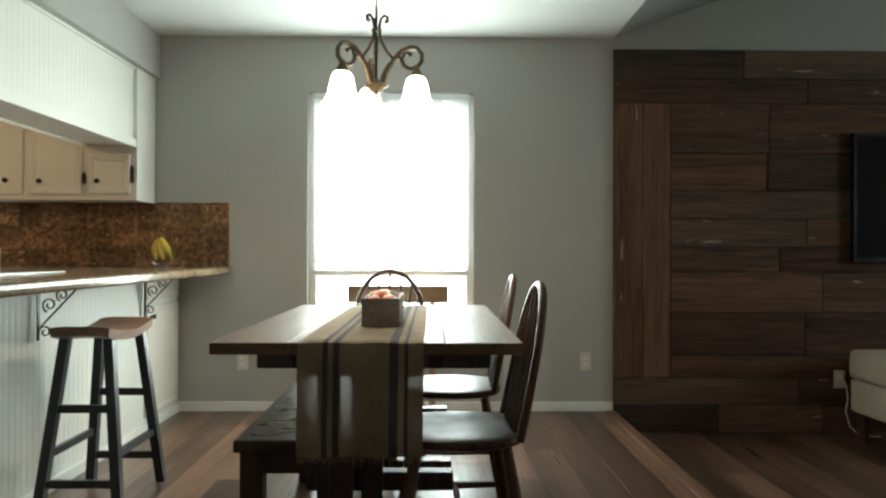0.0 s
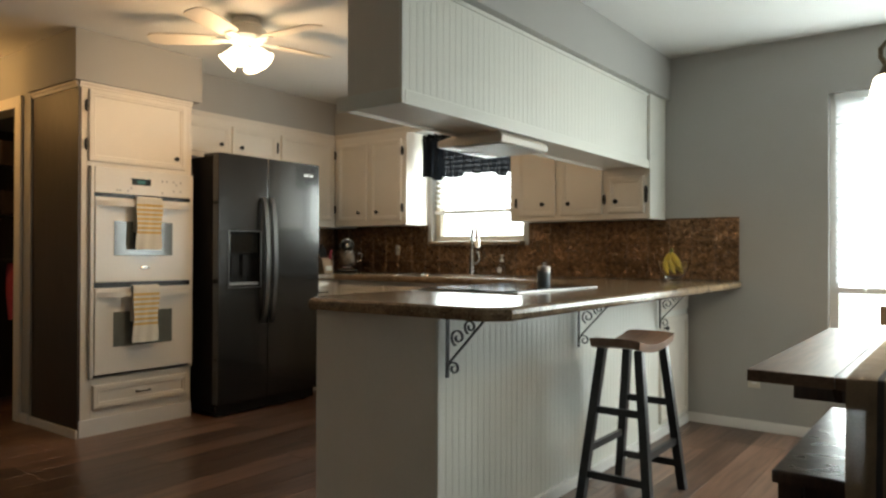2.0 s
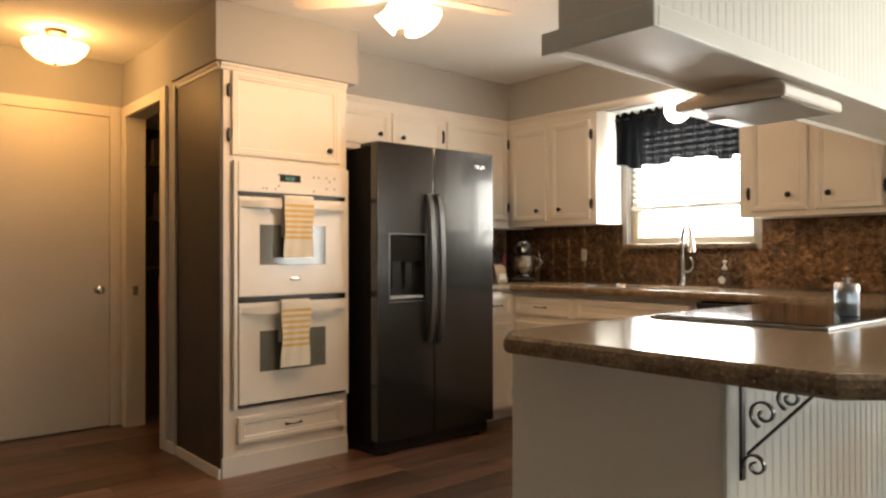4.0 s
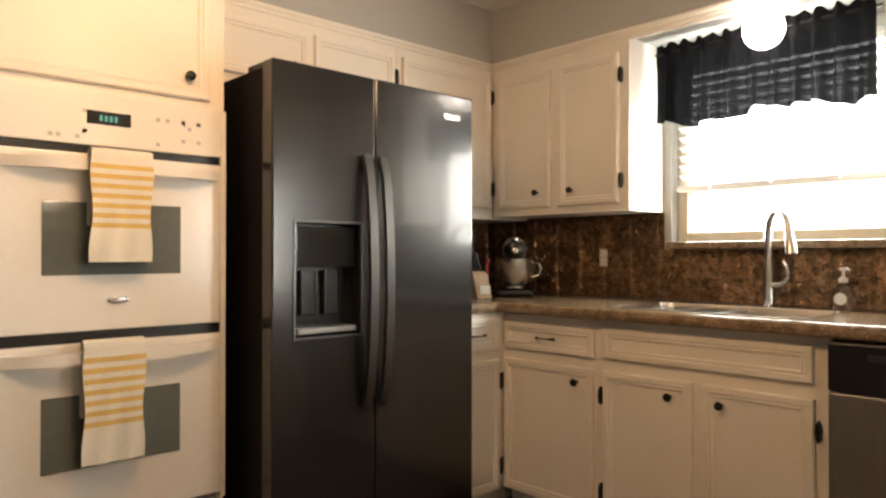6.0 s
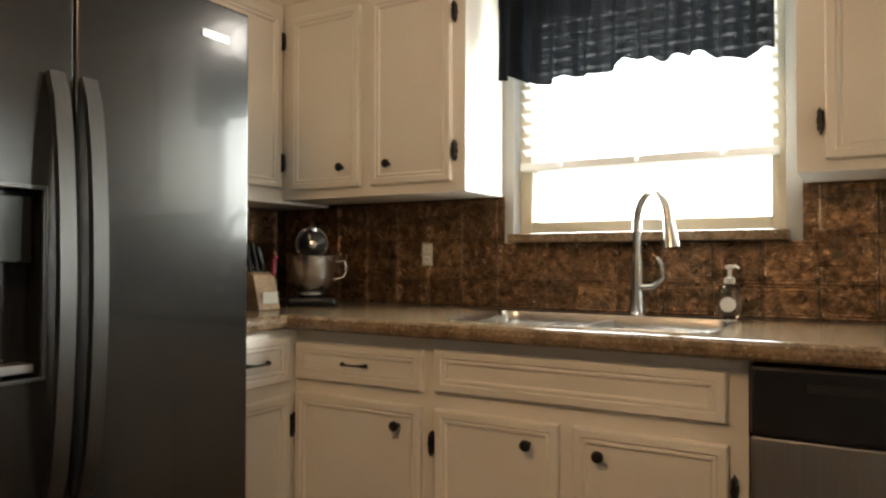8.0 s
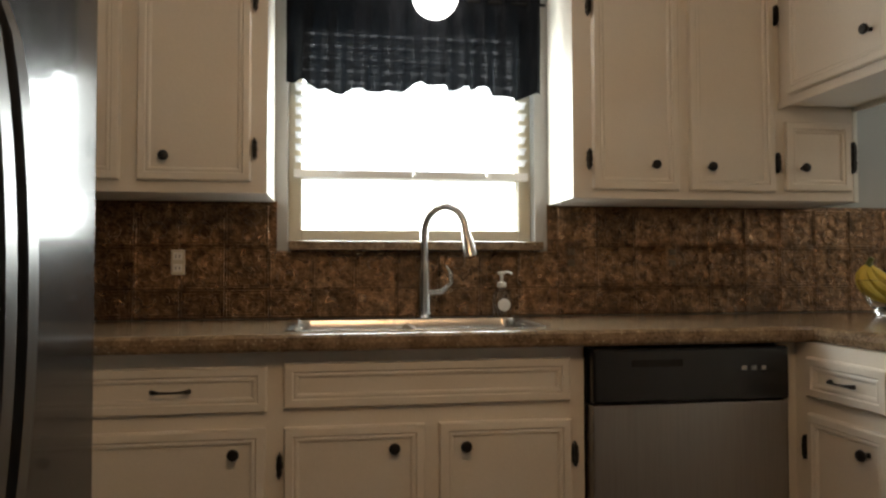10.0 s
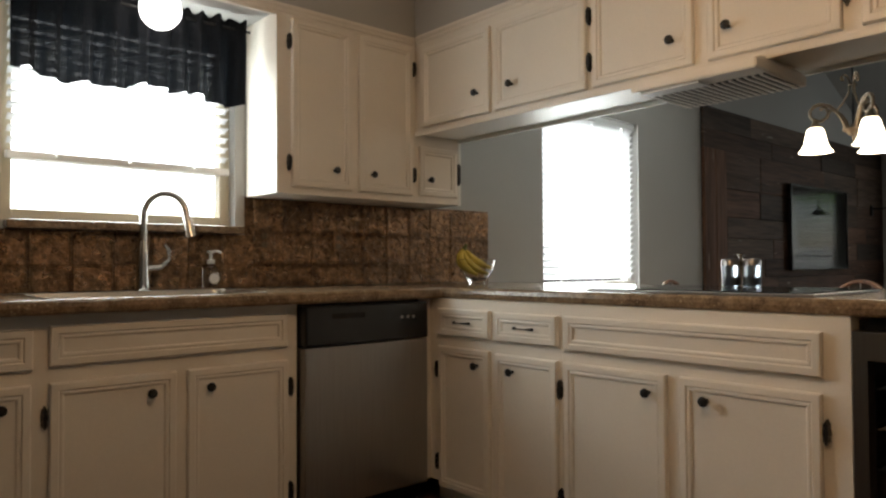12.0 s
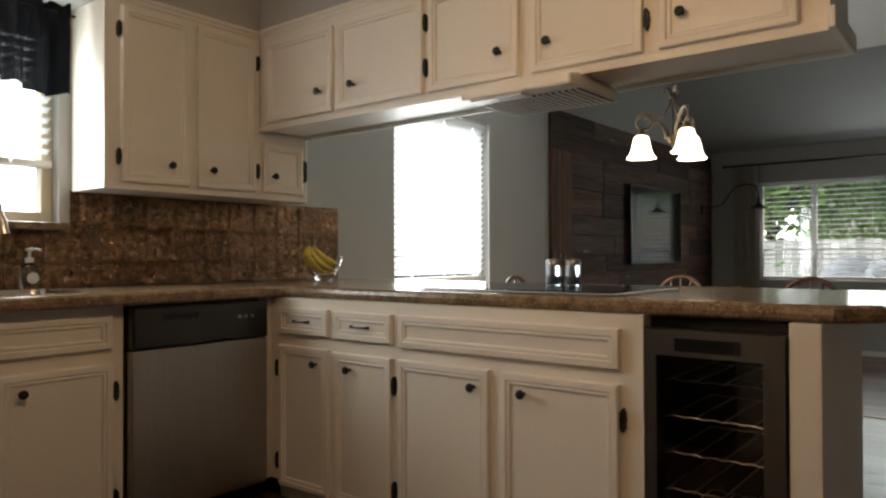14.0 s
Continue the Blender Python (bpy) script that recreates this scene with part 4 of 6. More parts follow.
ov = thing("double_oven", (-4.7870, 2.017, 0.345), "white built-in double wall oven", "oven")
part("body", box(-5.25, -4.6790, 1.697, 2.348, 0.345, 1.603), PLASTIC, ov)
fv = facing("E", -4.6750)
part("side_trim", box(-4.6780, -4.6520, 1.674, 1.694, 0.337, 1.605, 0.003), OVENWHITE, ov)
part("side_trim", box(-4.6780, -4.6520, 2.340, 2.358, 0.337, 1.605, 0.003), OVENWHITE, ov)
cp = part("control_panel", box(-4.6780, -4.6490, 1.695, 2.339, 1.449, 1.604, 0.005), OVENWHITE, ov)
part("display", box(-4.6490, -4.6470, 1.927, 2.050, 1.512, 1.551), DARKGLASS, cp, "black display with green digits")
for k in range(4):
    part("digit", box(-4.6470, -4.6462, 1.962 + 0.014 * k, 1.970 + 0.014 * k, 1.522, 1.539), LCD, cp)
rk = random.Random(3)
for k in range(16):
    y = rk.choice([1.832, 1.852, 1.902, 1.922, 2.132, 2.162, 2.212, 2.232, 2.262])
    z = rk.choice([1.472, 1.490, 1.530, 1.548])
    part("button", box(-4.6490, -4.6482, y - 0.006, y + 0.006, z - 0.007, z + 0.005), STEEL, cp)


def oval_badge(x, y, z):
    bm = lathe([(0.0001, 0.0), (0.011, 0.0), (0.011, 0.003), (0.008, 0.006), (0.0001, 0.007)], (0, 0, 0), 20, axis="x")
    bmesh.ops.scale(bm, vec=(1, 2.9, 1), verts=bm.verts)
    bmesh.ops.translate(bm, vec=(x, y, z), verts=bm.verts)
    return bm


def oven_door(z0, z1, win0, win1):
    d = part("oven_door", box(-4.6750, -4.6450, 1.697, 2.337, z0, z1, 0.006), OVENWHITE, ov)
    part("glass", box(-4.6460, -4.6425, 1.811, 2.202, win0, win1, 0.0012), OVENGLASS, d, "window glass with its reflections put in as grey")
    pts = [(-4.6490 + 0.045 * min(1, 6 * min(i / 14, 1 - i / 14)), 1.712 + 0.61 * i / 14, z1 - 0.038) for i in range(15)]
    part("handle", bar(pts, 0.032, 0.016, (0, 0, 1)), OVENWHITE, d, "white bowed handle", True)
    return d


oven_door(0.910, 1.424, 1.073, 1.282)
oven_door(0.358, 0.877, 0.519, 0.730)
part("vent_strip", box(-4.6750, -4.6570, 1.697, 2.337, 0.879, 0.908), PLASTIC, ov, "black vent strip")
part("vent_strip", box(-4.6750, -4.6590, 1.697, 2.337, 1.426, 1.447), PLASTIC, ov, "black vent strip")
part("badge", oval_badge(-4.6450, 2.014, 0.998), CHROME, ov)


def towel(y0, y1, ztop, zlow, label):
    """A folded tea towel over the oven handle, cream with yellow stripes."""
    x = -4.5820
    t = thing("tea_towel", (x, (y0 + y1) / 2, zlow), label, "towel", "tea towels")
    n, m = 22, 9

    def surf(i, j, off):
        z = ztop - (ztop - zlow) * i / n
        y = y0 + (y1 - y0) * j / m
        y += 0.004 * math.sin(i * 0.4) * (1 if j > m / 2 else -1)
        wob = 0.005 * math.sin(j * 1.7 + i * 0.15) * (i / n)
        return Vector((x + 0.006 + off + wob - 0.010 * (i / n), y, z))
    stripes = [[], []]
    for i in range(n):
        stripes[0].append(i)
        if 1 <= i <= 14 and i % 2 == 0:
            stripes[1].append(i)
    for s, mat, nm in ((0, TOWEL, "cloth"), (1, TOWELY, "stripe")):
        bm = bmesh.new()
        for i in stripes[s]:
            for j in range(m):
                q = [bm.verts.new(surf(a, b, 0.0012 * s)) for a, b in ((i, j), (i, j + 1), (i + 1, j + 1), (i + 1, j))]
                bm.faces.new(q)
                q2 = [bm.verts.new(surf(a, b, -0.006)) for a, b in ((i, j), (i, j + 1), (i + 1, j + 1), (i + 1, j))]
                bm.faces.new(q2[::-1])
            for j in (0, m):
                bm.faces.new([bm.verts.new(p) for p in (surf(i, j, 0.0012 * s), surf(i + 1, j, 0.0012 * s), surf(i + 1, j, -0.006), surf(i, j, -0.006))])
        bmesh.ops.remove_doubles(bm, verts=bm.verts, dist=1e-5)
        part(nm, bm, mat, t, "yellow woven stripes" if s else "", True)
    bm = bmesh.new()
    prof = [(0.006, -0.002), (0.004, 0.012), (-0.012, 0.019), (-0.030, 0.013), (-0.036, -0.01), (-0.038, -0.20)]
    rows = [[bm.verts.new((x + a, y, ztop + b)) for a, b in prof] for y in (y0, (y0 + y1) / 2, y1)]
    inn = [[bm.verts.new((x + a * 0.8 - 0.003, y, ztop + b - 0.004)) for a, b in prof] for y in (y0, (y0 + y1) / 2, y1)]
    for g in (rows, inn):
        for a, b in zip(g, g[1:]):
            for k in range(len(prof) - 1):
                bm.faces.new((a[k], a[k + 1], b[k + 1], b[k]))
    part("back_fold", bm, TOWEL, t, "", True)
    return t


towel(1.920, 2.090, 1.418, 1.110, "cream cotton tea towel with yellow stripes on the upper oven handle")
towel(1.903, 2.070, 0.872, 0.538, "cream cotton tea towel with yellow stripes on the lower oven handle")

dw = thing("dishwasher", (-2.93, 3.95, 0), "stainless steel dishwasher with a black control panel", "dishwasher")
part("body", box(-3.245, -2.650, 3.70, 4.24, 0.03, 0.872), PLASTIC, dw)
part("front_panel", box(-3.242, -2.652, 3.640, 3.699, 0.105, 0.710, 0.006), STEEL, dw)
cp = part("control_panel", box(-3.242, -2.652, 3.634, 3.699, 0.714, 0.866, 0.008), PLASTIC, dw, "glossy black control panel")
part("grip", box(-3.13, -2.98, 3.632, 3.6335, 0.815, 0.835), DARKGAP, cp)
for k in range(3):
    part("indicator", box(-2.80 + 0.03 * k, -2.785 + 0.03 * k, 3.632, 3.6335, 0.80, 0.812), STEEL, cp)
part("kick_plate", box(-3.242, -2.652, 3.72, 3.74, 0.0, 0.10), PLASTIC, dw)

wc = thing("wine_cooler", (-2.3, 1.80, 0), "built-in wine cooler with a steel framed glass door", "wine cooler")
part("body", wall_with_holes("x", -2.54, 0.45, 1.627, 2.006, 0.02, 0.868, [(1.645, 1.985, 0.06, 0.84)]), PLASTIC, wc)
part("back", box(-2.10, -2.09, 1.645, 1.985, 0.06, 0.84), PLASTIC, wc)
fw = facing("W", -2.505)
dframe = part("door_frame", wall_with_holes("x", -2.600, 0.05, 1.632, 2.003, 0.05, 0.840, [(1.685, 1.968, 0.10, 0.768)]), DARKSTEEL, wc, "smoked steel door frame")
part("glass", box(-2.575, -2.569, 1.685, 1.968, 0.10, 0.768), GLASS, dframe).visible_shadow = False
part("display", box(-2.6025, -2.6005, 1.74, 1.915, 0.782, 0.818), DARKGLASS, dframe)
for z in (0.16, 0.265, 0.37, 0.475, 0.58, 0.685):
    bm = bmesh.new()
    pts = [(-2.51, 1.655 + 0.32 * i / 24, z + 0.004 * abs(math.sin(math.pi * i / 4))) for i in range(25)]
    tube(pts, 0.0026, 6, bm)
    tube([(p[0] + 0.38, p[1], p[2]) for p in pts], 0.003, 5, bm)
    for y in (1.66, 1.735, 1.815, 1.895, 1.97):
        tube([(-2.51, y, z), (-2.13, y, z)], 0.0025, 5, bm)
    part("wire_shelf", bm, DARKSTEEL, wc, "wavy chrome wire shelf", True)

hood = thing("range_hood", (-2.33, 2.40, 1.588), "cream under-cabinet range hood with a slotted filter", "range hood")


def hood_body():
    bm = bmesh.new()
    lo = [(-2.535, 2.27), (-2.17, 2.27), (-2.17, 2.70), (-2.535, 2.70)]
    hi = [(-2.438, 2.29), (-2.20, 2.29), (-2.20, 2.68), (-2.438, 2.68)]
    a = [bm.verts.new((x, y, 1.597)) for x, y in lo]
    b = [bm.verts.new((x, y, 1.628)) for x, y in lo]
    cc = [bm.verts.new((x, y, 1.654)) for x, y in hi]
    for p, q in ((a, b), (b, cc)):
        for k in range(4):
            bm.faces.new((p[k], p[(k + 1) % 4], q[(k + 1) % 4], q[k]))
    bm.faces.new(a)
    bm.faces.new(cc)
    bmesh.ops.bevel(bm, geom=list(bm.edges), offset=0.004, segments=2, affect="EDGES")
    return bm


part("canopy", hood_body(), CABINET, hood)
part("filter", box(-2.445, -2.19, 2.285, 2.685, 1.5955, 1.5968), DARKGAP, hood, "dark filter opening")
for k in range(16):
    y = 2.290 + 0.0250 * k
    part("slat", box(-2.447, -2.188, y, y + 0.009, 1.591, 1.5965), CABINET, hood)
part("lamp_lens", box(-2.52, -2.455, 2.46, 2.67, 1.589, 1.5965, 0.002), WHITEPL, hood)

ck = thing("cooktop", (-2.2, 2.4, 0.922), "black glass cooktop with a steel rim", "cooktop")
part("rim", box(-2.535, -1.995, 2.12, 2.90, 0.9225, 0.930, 0.003), STEEL, ck)
part("glass", box(-2.522, -2.008, 2.133, 2.887, 0.9302, 0.934, 0.001), DARKGLASS, ck)

fc = thing("kitchen_faucet", (-3.645, 4.185, 0.922), "brushed nickel gooseneck faucet with a side lever", "faucet")
part("base", lathe([(0.030, 0), (0.030, 0.006), (0.024, 0.012), (0.021, 0.10), (0.019, 0.16), (0.014, 0.20)], (-3.645, 4.185, 0.9225), 20), CHROME, fc, smooth=True)
arc = [(-3.645, 4.185, 1.10), (-3.645, 4.185, 1.20)]
for i in range(13):
    a = math.pi * i / 12
    arc.append((-3.645 + 0.062 * (1 - math.cos(a)), 4.185 - 0.058 * (1 - math.cos(a)), 1.218 + 0.088 * math.sin(a)))
part("spout", tube(arc, 0.0145, 12), CHROME, fc, smooth=True)
e = arc[-1]
part("spray_head", tube([e, (e[0] + 0.006, e[1] - 0.006, e[2] - 0.03), (e[0] + 0.014, e[1] - 0.012, e[2] - 0.085)], [0.014, 0.018, 0.024], 14), CHROME, fc, smooth=True)
part("lever", tube([(-3.63, 4.18, 1.01), (-3.585, 4.165, 1.015), (-3.555, 4.155, 1.045), (-3.56, 4.15, 1.085), (-3.575, 4.148, 1.105)], [0.014, 0.012, 0.009, 0.008, 0.006], 10), CHROME, fc, smooth=True)

sp = thing("soap_bottle", (-3.37, 4.186, 0.922), "clear plastic hand soap bottle with a white pump", "soap dispenser")
part("bottle", lathe([(0.0001, 0), (0.030, 0.001), (0.033, 0.01), (0.034, 0.07), (0.028, 0.09), (0.014, 0.10), (0.013, 0.108)], (-3.37, 4.186, 0.9225), 20), SOAPM, sp, smooth=True)
bm = lathe([(0.015, 0.106), (0.016, 0.122), (0.006, 0.126), (0.006, 0.150), (0.014, 0.152), (0.014, 0.160), (0.0001, 0.162)], (-3.37, 4.186, 0.9225), 16)
part("pump", bm, WHITEPL, sp, smooth=True)
part("nozzle", tube([(-3.37, 4.186, 1.080), (-3.35, 4.165, 1.081), (-3.34, 4.155, 1.075)], 0.004, 8), WHITEPL, sp)
part("paper_label", lathe([(0.001, -0.0352), (0.022, -0.0352), (0.022, -0.0348)], (-3.37, 4.186, 0.968), 18, axis="y"), WHITEPL, sp, "white oval label")

mx = thing("stand_mixer", (-4.875, 4.03, 0.922), "black stand mixer with a steel bowl", "mixer")
part("base", box(-4.995, -4.755, 3.95, 4.13, 0.923, 0.955, 0.012), PLASTIC, mx)
part("column", box(-4.985, -4.915, 3.99, 4.09, 0.955, 1.12, 0.02), PLASTIC, mx)
part("bowl", lathe([(0.045, 0), (0.055, 0.012), (0.05, 0.02), (0.075, 0.05), (0.092, 0.10), (0.098, 0.155), (0.101, 0.158), (0.095, 0.157), (0.088, 0.10), (0.06, 0.04)], (-4.830, 4.04, 0.955), 28), CHROME, mx, "polished steel bowl", True)
hd = bmesh.new()
tube([(-4.995, 4.04, 1.15), (-4.975, 4.04, 1.16), (-4.895, 4.04, 1.165), (-4.805, 4.04, 1.16), (-4.745, 4.04, 1.152), (-4.730, 4.04, 1.15)], [0.03, 0.055, 0.062, 0.06, 0.050, 0.02], 16, hd)
part("head", hd, PLASTIC, mx, "", True)
part("trim_band", tube([(-4.800, 4.04, 1.160), (-4.790, 4.04, 1.159)], 0.0605, 18), CHROME, mx, "chrome trim band")
part("attachment_knob", lathe([(0.0, 0), (0.015, 0), (0.015, 0.012), (0.0001, 0.016)], (-4.732, 4.04, 1.152), 16, axis="x"), CHROME, mx, "chrome hub knob", True)
part("hub_cap", lathe([(0.0, 0), (0.022, 0), (0.022, 0.008), (0.0001, 0.010)], (-4.745, 4.04, 1.205), 14), CHROME, mx, "chrome cap", True)
part("band", tube([(-4.830, 4.04, 1.108), (-4.830, 4.04, 1.120)], 0.045, 18), CHROME, mx)
part("bowl_handle", tube([(-4.830, 4.135, 1.09), (-4.830, 4.165, 1.092), (-4.830, 4.172, 1.06), (-4.830, 4.162, 1.03), (-4.830, 4.125, 1.02)], 0.005, 8), CHROME, mx, "", True)

mx.rotation_euler = (0, 0, radians(-47))

kb = thing("knife_block", (-4.93, 3.75, 0.922), "pale wooden knife block with black handled knives", "knife block")


def wedge():
    bm = box(-4.98, -4.88, 3.70, 3.80, 0.923, 1.05, 0.004)
    for v in bm.verts:
        v.co.x += -0.25 * (v.co.z - 0.923)
        if v.co.z > 1.0:
            v.co.z += 0.35 * (-4.93 - v.co.x)
    return bm


part("block", wedge(), PALEWOOD, kb)
part("label_plate", box(-4.881, -4.879, 3.715, 3.785, 0.945, 0.985), PLATE, kb)
for k in range(5):
    y = 3.72 + 0.015 * k
    part("knife_handle", tube([(-4.94 - 0.012 * (k % 2), y, 1.03), (-4.95 - 0.012 * (k % 2), y, 1.08), (-4.972 - 0.012 * (k % 2), y, 1.12 + 0.02 * (k % 3))], 0.009, 8), PLASTIC, kb)
part("scissors", tube([(-4.90, 3.785, 1.04), (-4.905, 3.79, 1.09), (-4.90, 3.80, 1.11), (-4.893, 3.79, 1.10)], 0.006, 8), PINK, kb, "red scissor handles")

kb.location.x += 0.08


def plate(name, at, side, w, h, label, kind="socket"):
    """A wall plate with a switch or sockets."""
    f = facing(side, at[1] if side == "S" else at[0])
    u = at[0] if side == "S" else at[1]
    t = thing(name, at, label, kind)
    part("plate", framed(f, u - w / 2, u + w / 2, at[2] - h / 2, at[2] + h / 2, [(0, 0), (0, 0.003), (0.003, 0.005)]), PLATE, t)
    for dz in (-0.02, 0.02):
        part("socket", framed(f, u - 0.015, u + 0.015, at[2] + dz - 0.013, at[2] + dz + 0.013, [(0, 0.005), (0.001, 0.0065)]), TRIM, t)
        for du in (-0.006, 0.006):
            part("slot", framed(f, u + du - 0.0012, u + du + 0.0012, at[2] + dz - 0.005, at[2] + dz + 0.005, [(0, 0.0066), (0, 0.0070)]), DARKGAP, t)
    return t


plate("wall_outlet", (0.625, NORTH, 0.320), "S", 0.072, 0.115, "ivory wall outlet above the baseboard", "outlet")
plate("wall_outlet", (-1.573, NORTH, 0.320), "S", 0.072, 0.115, "ivory wall outlet under the bar", "outlet")
plate("wall_outlet", (-4.476, NORTH - 0.011, 1.118), "S", 0.045, 0.085, "ivory outlet set in the copper backsplash", "outlet")
plate("wall_outlet", (2.245, NORTH - 0.045, 0.215), "S", 0.072, 0.115, "ivory outlet on the barn wood wall", "outlet")

for x, w, h in ((-3.092, 0.105, 0.108), (-2.698, 0.060, 0.108)):
    t = thing("outlet_cover", (x, NORTH - 0.011, 1.134), "copper coloured outlet cover on the backsplash", "outlet")
    f = facing("S", NORTH - 0.0105)
    part("plate", framed(f, x - w / 2, x + w / 2, 1.134 - h / 2, 1.134 + h / 2, [(0, 0), (0, 0.004), (0.004, 0.006)]), COPPER, t)
    for dz in (-0.02, 0.02):
        part("socket", framed(f, x - 0.014, x + 0.014, 1.134 + dz - 0.012, 1.134 + dz + 0.012, [(0, 0.006), (0.001, 0.0072)]), BRONZE, t)

bw = thing("fruit_bowl", (-1.99, 4.02, 0.922), "clear glass fruit bowl on the worktop", "bowl")
part("glass_bowl", lathe([(0.0001, 0.001), (0.045, 0.0), (0.042, 0.010), (0.060, 0.03), (0.085, 0.07), (0.102, 0.125), (0.100, 0.127), (0.080, 0.07), (0.055, 0.034), (0.0001, 0.022)], (-1.99, 4.02, 0.9225), 28), GLASS, bw, smooth=True)
bn = thing("bananas", (-1.99, 4.02, 0.965), "bunch of ripe yellow bananas in the glass bowl", "bananas")
crown = Vector((-2.055, 4.02, 1.105))
middle = Matrix.Translation((-1.99, 4.02, 0))
turn = middle @ Matrix.Rotation(radians(-58), 4, "Z") @ middle.inverted()
for k, (mx0, mz0, ex, ez, y) in enumerate(((-2.115, 1.03, -1.975, 0.968, 3.982), (-2.075, 1.02, -1.925, 0.972, 4.012), (-2.03, 1.035, -1.912, 1.002, 4.045), (-2.09, 1.02, -1.95, 0.975, 4.062))):
    mid, end = Vector((mx0, y, mz0)), Vector((ex, y, ez))
    pts = [crown.lerp(mid, f).lerp(mid.lerp(end, f), f) for f in [i / 8 for i in range(9)]]
    pts = [turn @ p for p in pts]
    part("banana", tube(pts, [0.008, 0.016, 0.021, 0.023, 0.023, 0.022, 0.018, 0.012, 0.006], 8), BANANA, bn, smooth=True)
part("stem", tube([turn @ Vector(p) for p in ((-2.057, 4.02, 1.098), (-2.05, 4.02, 1.118), (-2.043, 4.02, 1.130))], [0.014, 0.010, 0.008], 8), STEM, bn)

SALT = material("coarse_salt", (0.22, 0.25, 0.29), 0.8, vary=0.2, scale=40, fine=200, bump=0.3)
SHAKER = glass("shaker_glass", (0.50, 0.57, 0.64), 0.3)
sk = thing("salt_pepper_set", (-2.100, 2.535, 0.934), "glass and steel salt and pepper shakers on a stand", "shakers")
for dx, dy in ((-0.017, 0.032), (0.017, -0.032)):
    cpos = (-2.100 + dx, 2.535 + dy, 0.9355)
    j = part("shaker", lathe([(0.0001, 0), (0.030, 0), (0.030, 0.075), (0.028, 0.077)], cpos, 16), SHAKER, sk, smooth=True)
    part("salt", lathe([(0.0001, 0.003), (0.027, 0.003), (0.027, 0.034), (0.0001, 0.036)], cpos, 14), SALT, j, smooth=True)
    part("cap", lathe([(0.0305, 0.075), (0.0305, 0.092), (0.026, 0.098), (0.0001, 0.101)], cpos, 16), STEEL, j, smooth=True)
part("stand", tube([(-2.100, 2.535, 0.936), (-2.100, 2.535, 1.035), (-2.100, 2.535, 1.052)], [0.006, 0.007, 0.014], 10), CHROME, sk, smooth=True)


def bracket(y):
    """Scrolled iron bracket under the bar top."""
    t = thing("shelf_bracket", (-1.96, y, 0.66), "black wrought iron scroll bracket under the bar", "bracket", "bar brackets")
    x0 = -1.958
    part("upright", bar([(x0, y, 0.655), (x0, y, 0.876)], 0.016, 0.006, (0, 1, 0)), BLACK, t)
    part("arm", bar([(x0, y, 0.872), (x0 + 0.165, y, 0.872)], 0.016, 0.006, (0, 1, 0)), BLACK, t)
    u, v = (1, 0, 0), (0, 0, 1)
    part("brace", bar([(x0 + 0.012 + 0.14 * f, y, 0.712 + 0.150 * f) for f in [i / 8 for i in range(9)]], 0.011, 0.005, (0, 1, 0)), BLACK, t)
    for cx, cz, r, a0 in ((0.028, 0.69, 0.026, 200), (0.046, 0.800, 0.031, 250), (0.098, 0.840, 0.026, 250)):
        part("scroll", bar(spiral((x0 + cx, y, cz), r, r * 0.25, a0, a0 - 470, 26, u, v), 0.011, 0.004, (0, 1, 0)), BLACK, t)


for y in (1.578, 2.614, 3.685):
    bracket(y)

# dark valance, rod and globe lamp at the sink window
vl = thing("window_valance", (-3.66, 4.13, 1.70), "dark navy gathered cloth valance above the sink", "curtain")


def valance():
    bm = bmesh.new()
    n, m = 150, 14
    rows = []
    for i in range(m + 1):
        f = i / m
        r = []
        for j in range(n + 1):
            u = j / n
            x = -4.112 + 0.872 * u
            amp = 0.013 + 0.014 * f
            y = 4.135 + amp * math.sin(u * 62 + 1.5 * math.sin(u * 9)) + 0.006 * math.sin(u * 137 + f * 3)
            low = 1.705 + 0.016 * math.sin(u * 9 + 2.4) + 0.010 * math.sin(u * 27)
            z = 2.057 - (2.057 - low) * f
            if i == 0:
                z += 0.010 * math.sin(u * 90)
            if i in (2, 3):
                y = 4.135 + amp * 0.5 * math.sin(u * 62 + 1.5 * math.sin(u * 9))
            r.append(bm.verts.new((x, y, z)))
        rows.append(r)
    for a, b in zip(rows, rows[1:]):
        for j in range(n):
            bm.faces.new((a[j], a[j + 1], b[j + 1], b[j]))
    return bm


part("cloth", valance(), VALANCE, vl, smooth=True)
part("rod", tube([(-4.118, 4.137, 2.02), (-3.22, 4.137, 2.02)], 0.006, 8), BLACK, vl)

gl = thing("globe_lamp", (-3.618, 4.12, 1.94), "lit white glass globe lamp above the sink", "lamp")
part("globe", lathe([(0.0001 + 0.078 * math.sin(math.pi * i / 16), -0.078 * math.cos(math.pi * i / 16)) for i in range(17)], (-3.618, 4.085, 2.012), 24), BULBW, gl, smooth=True)
part("holder", lathe([(0.035, 0), (0.04, 0.012)], (-3.618, 4.10, 2.073), 16), TRIM, gl)

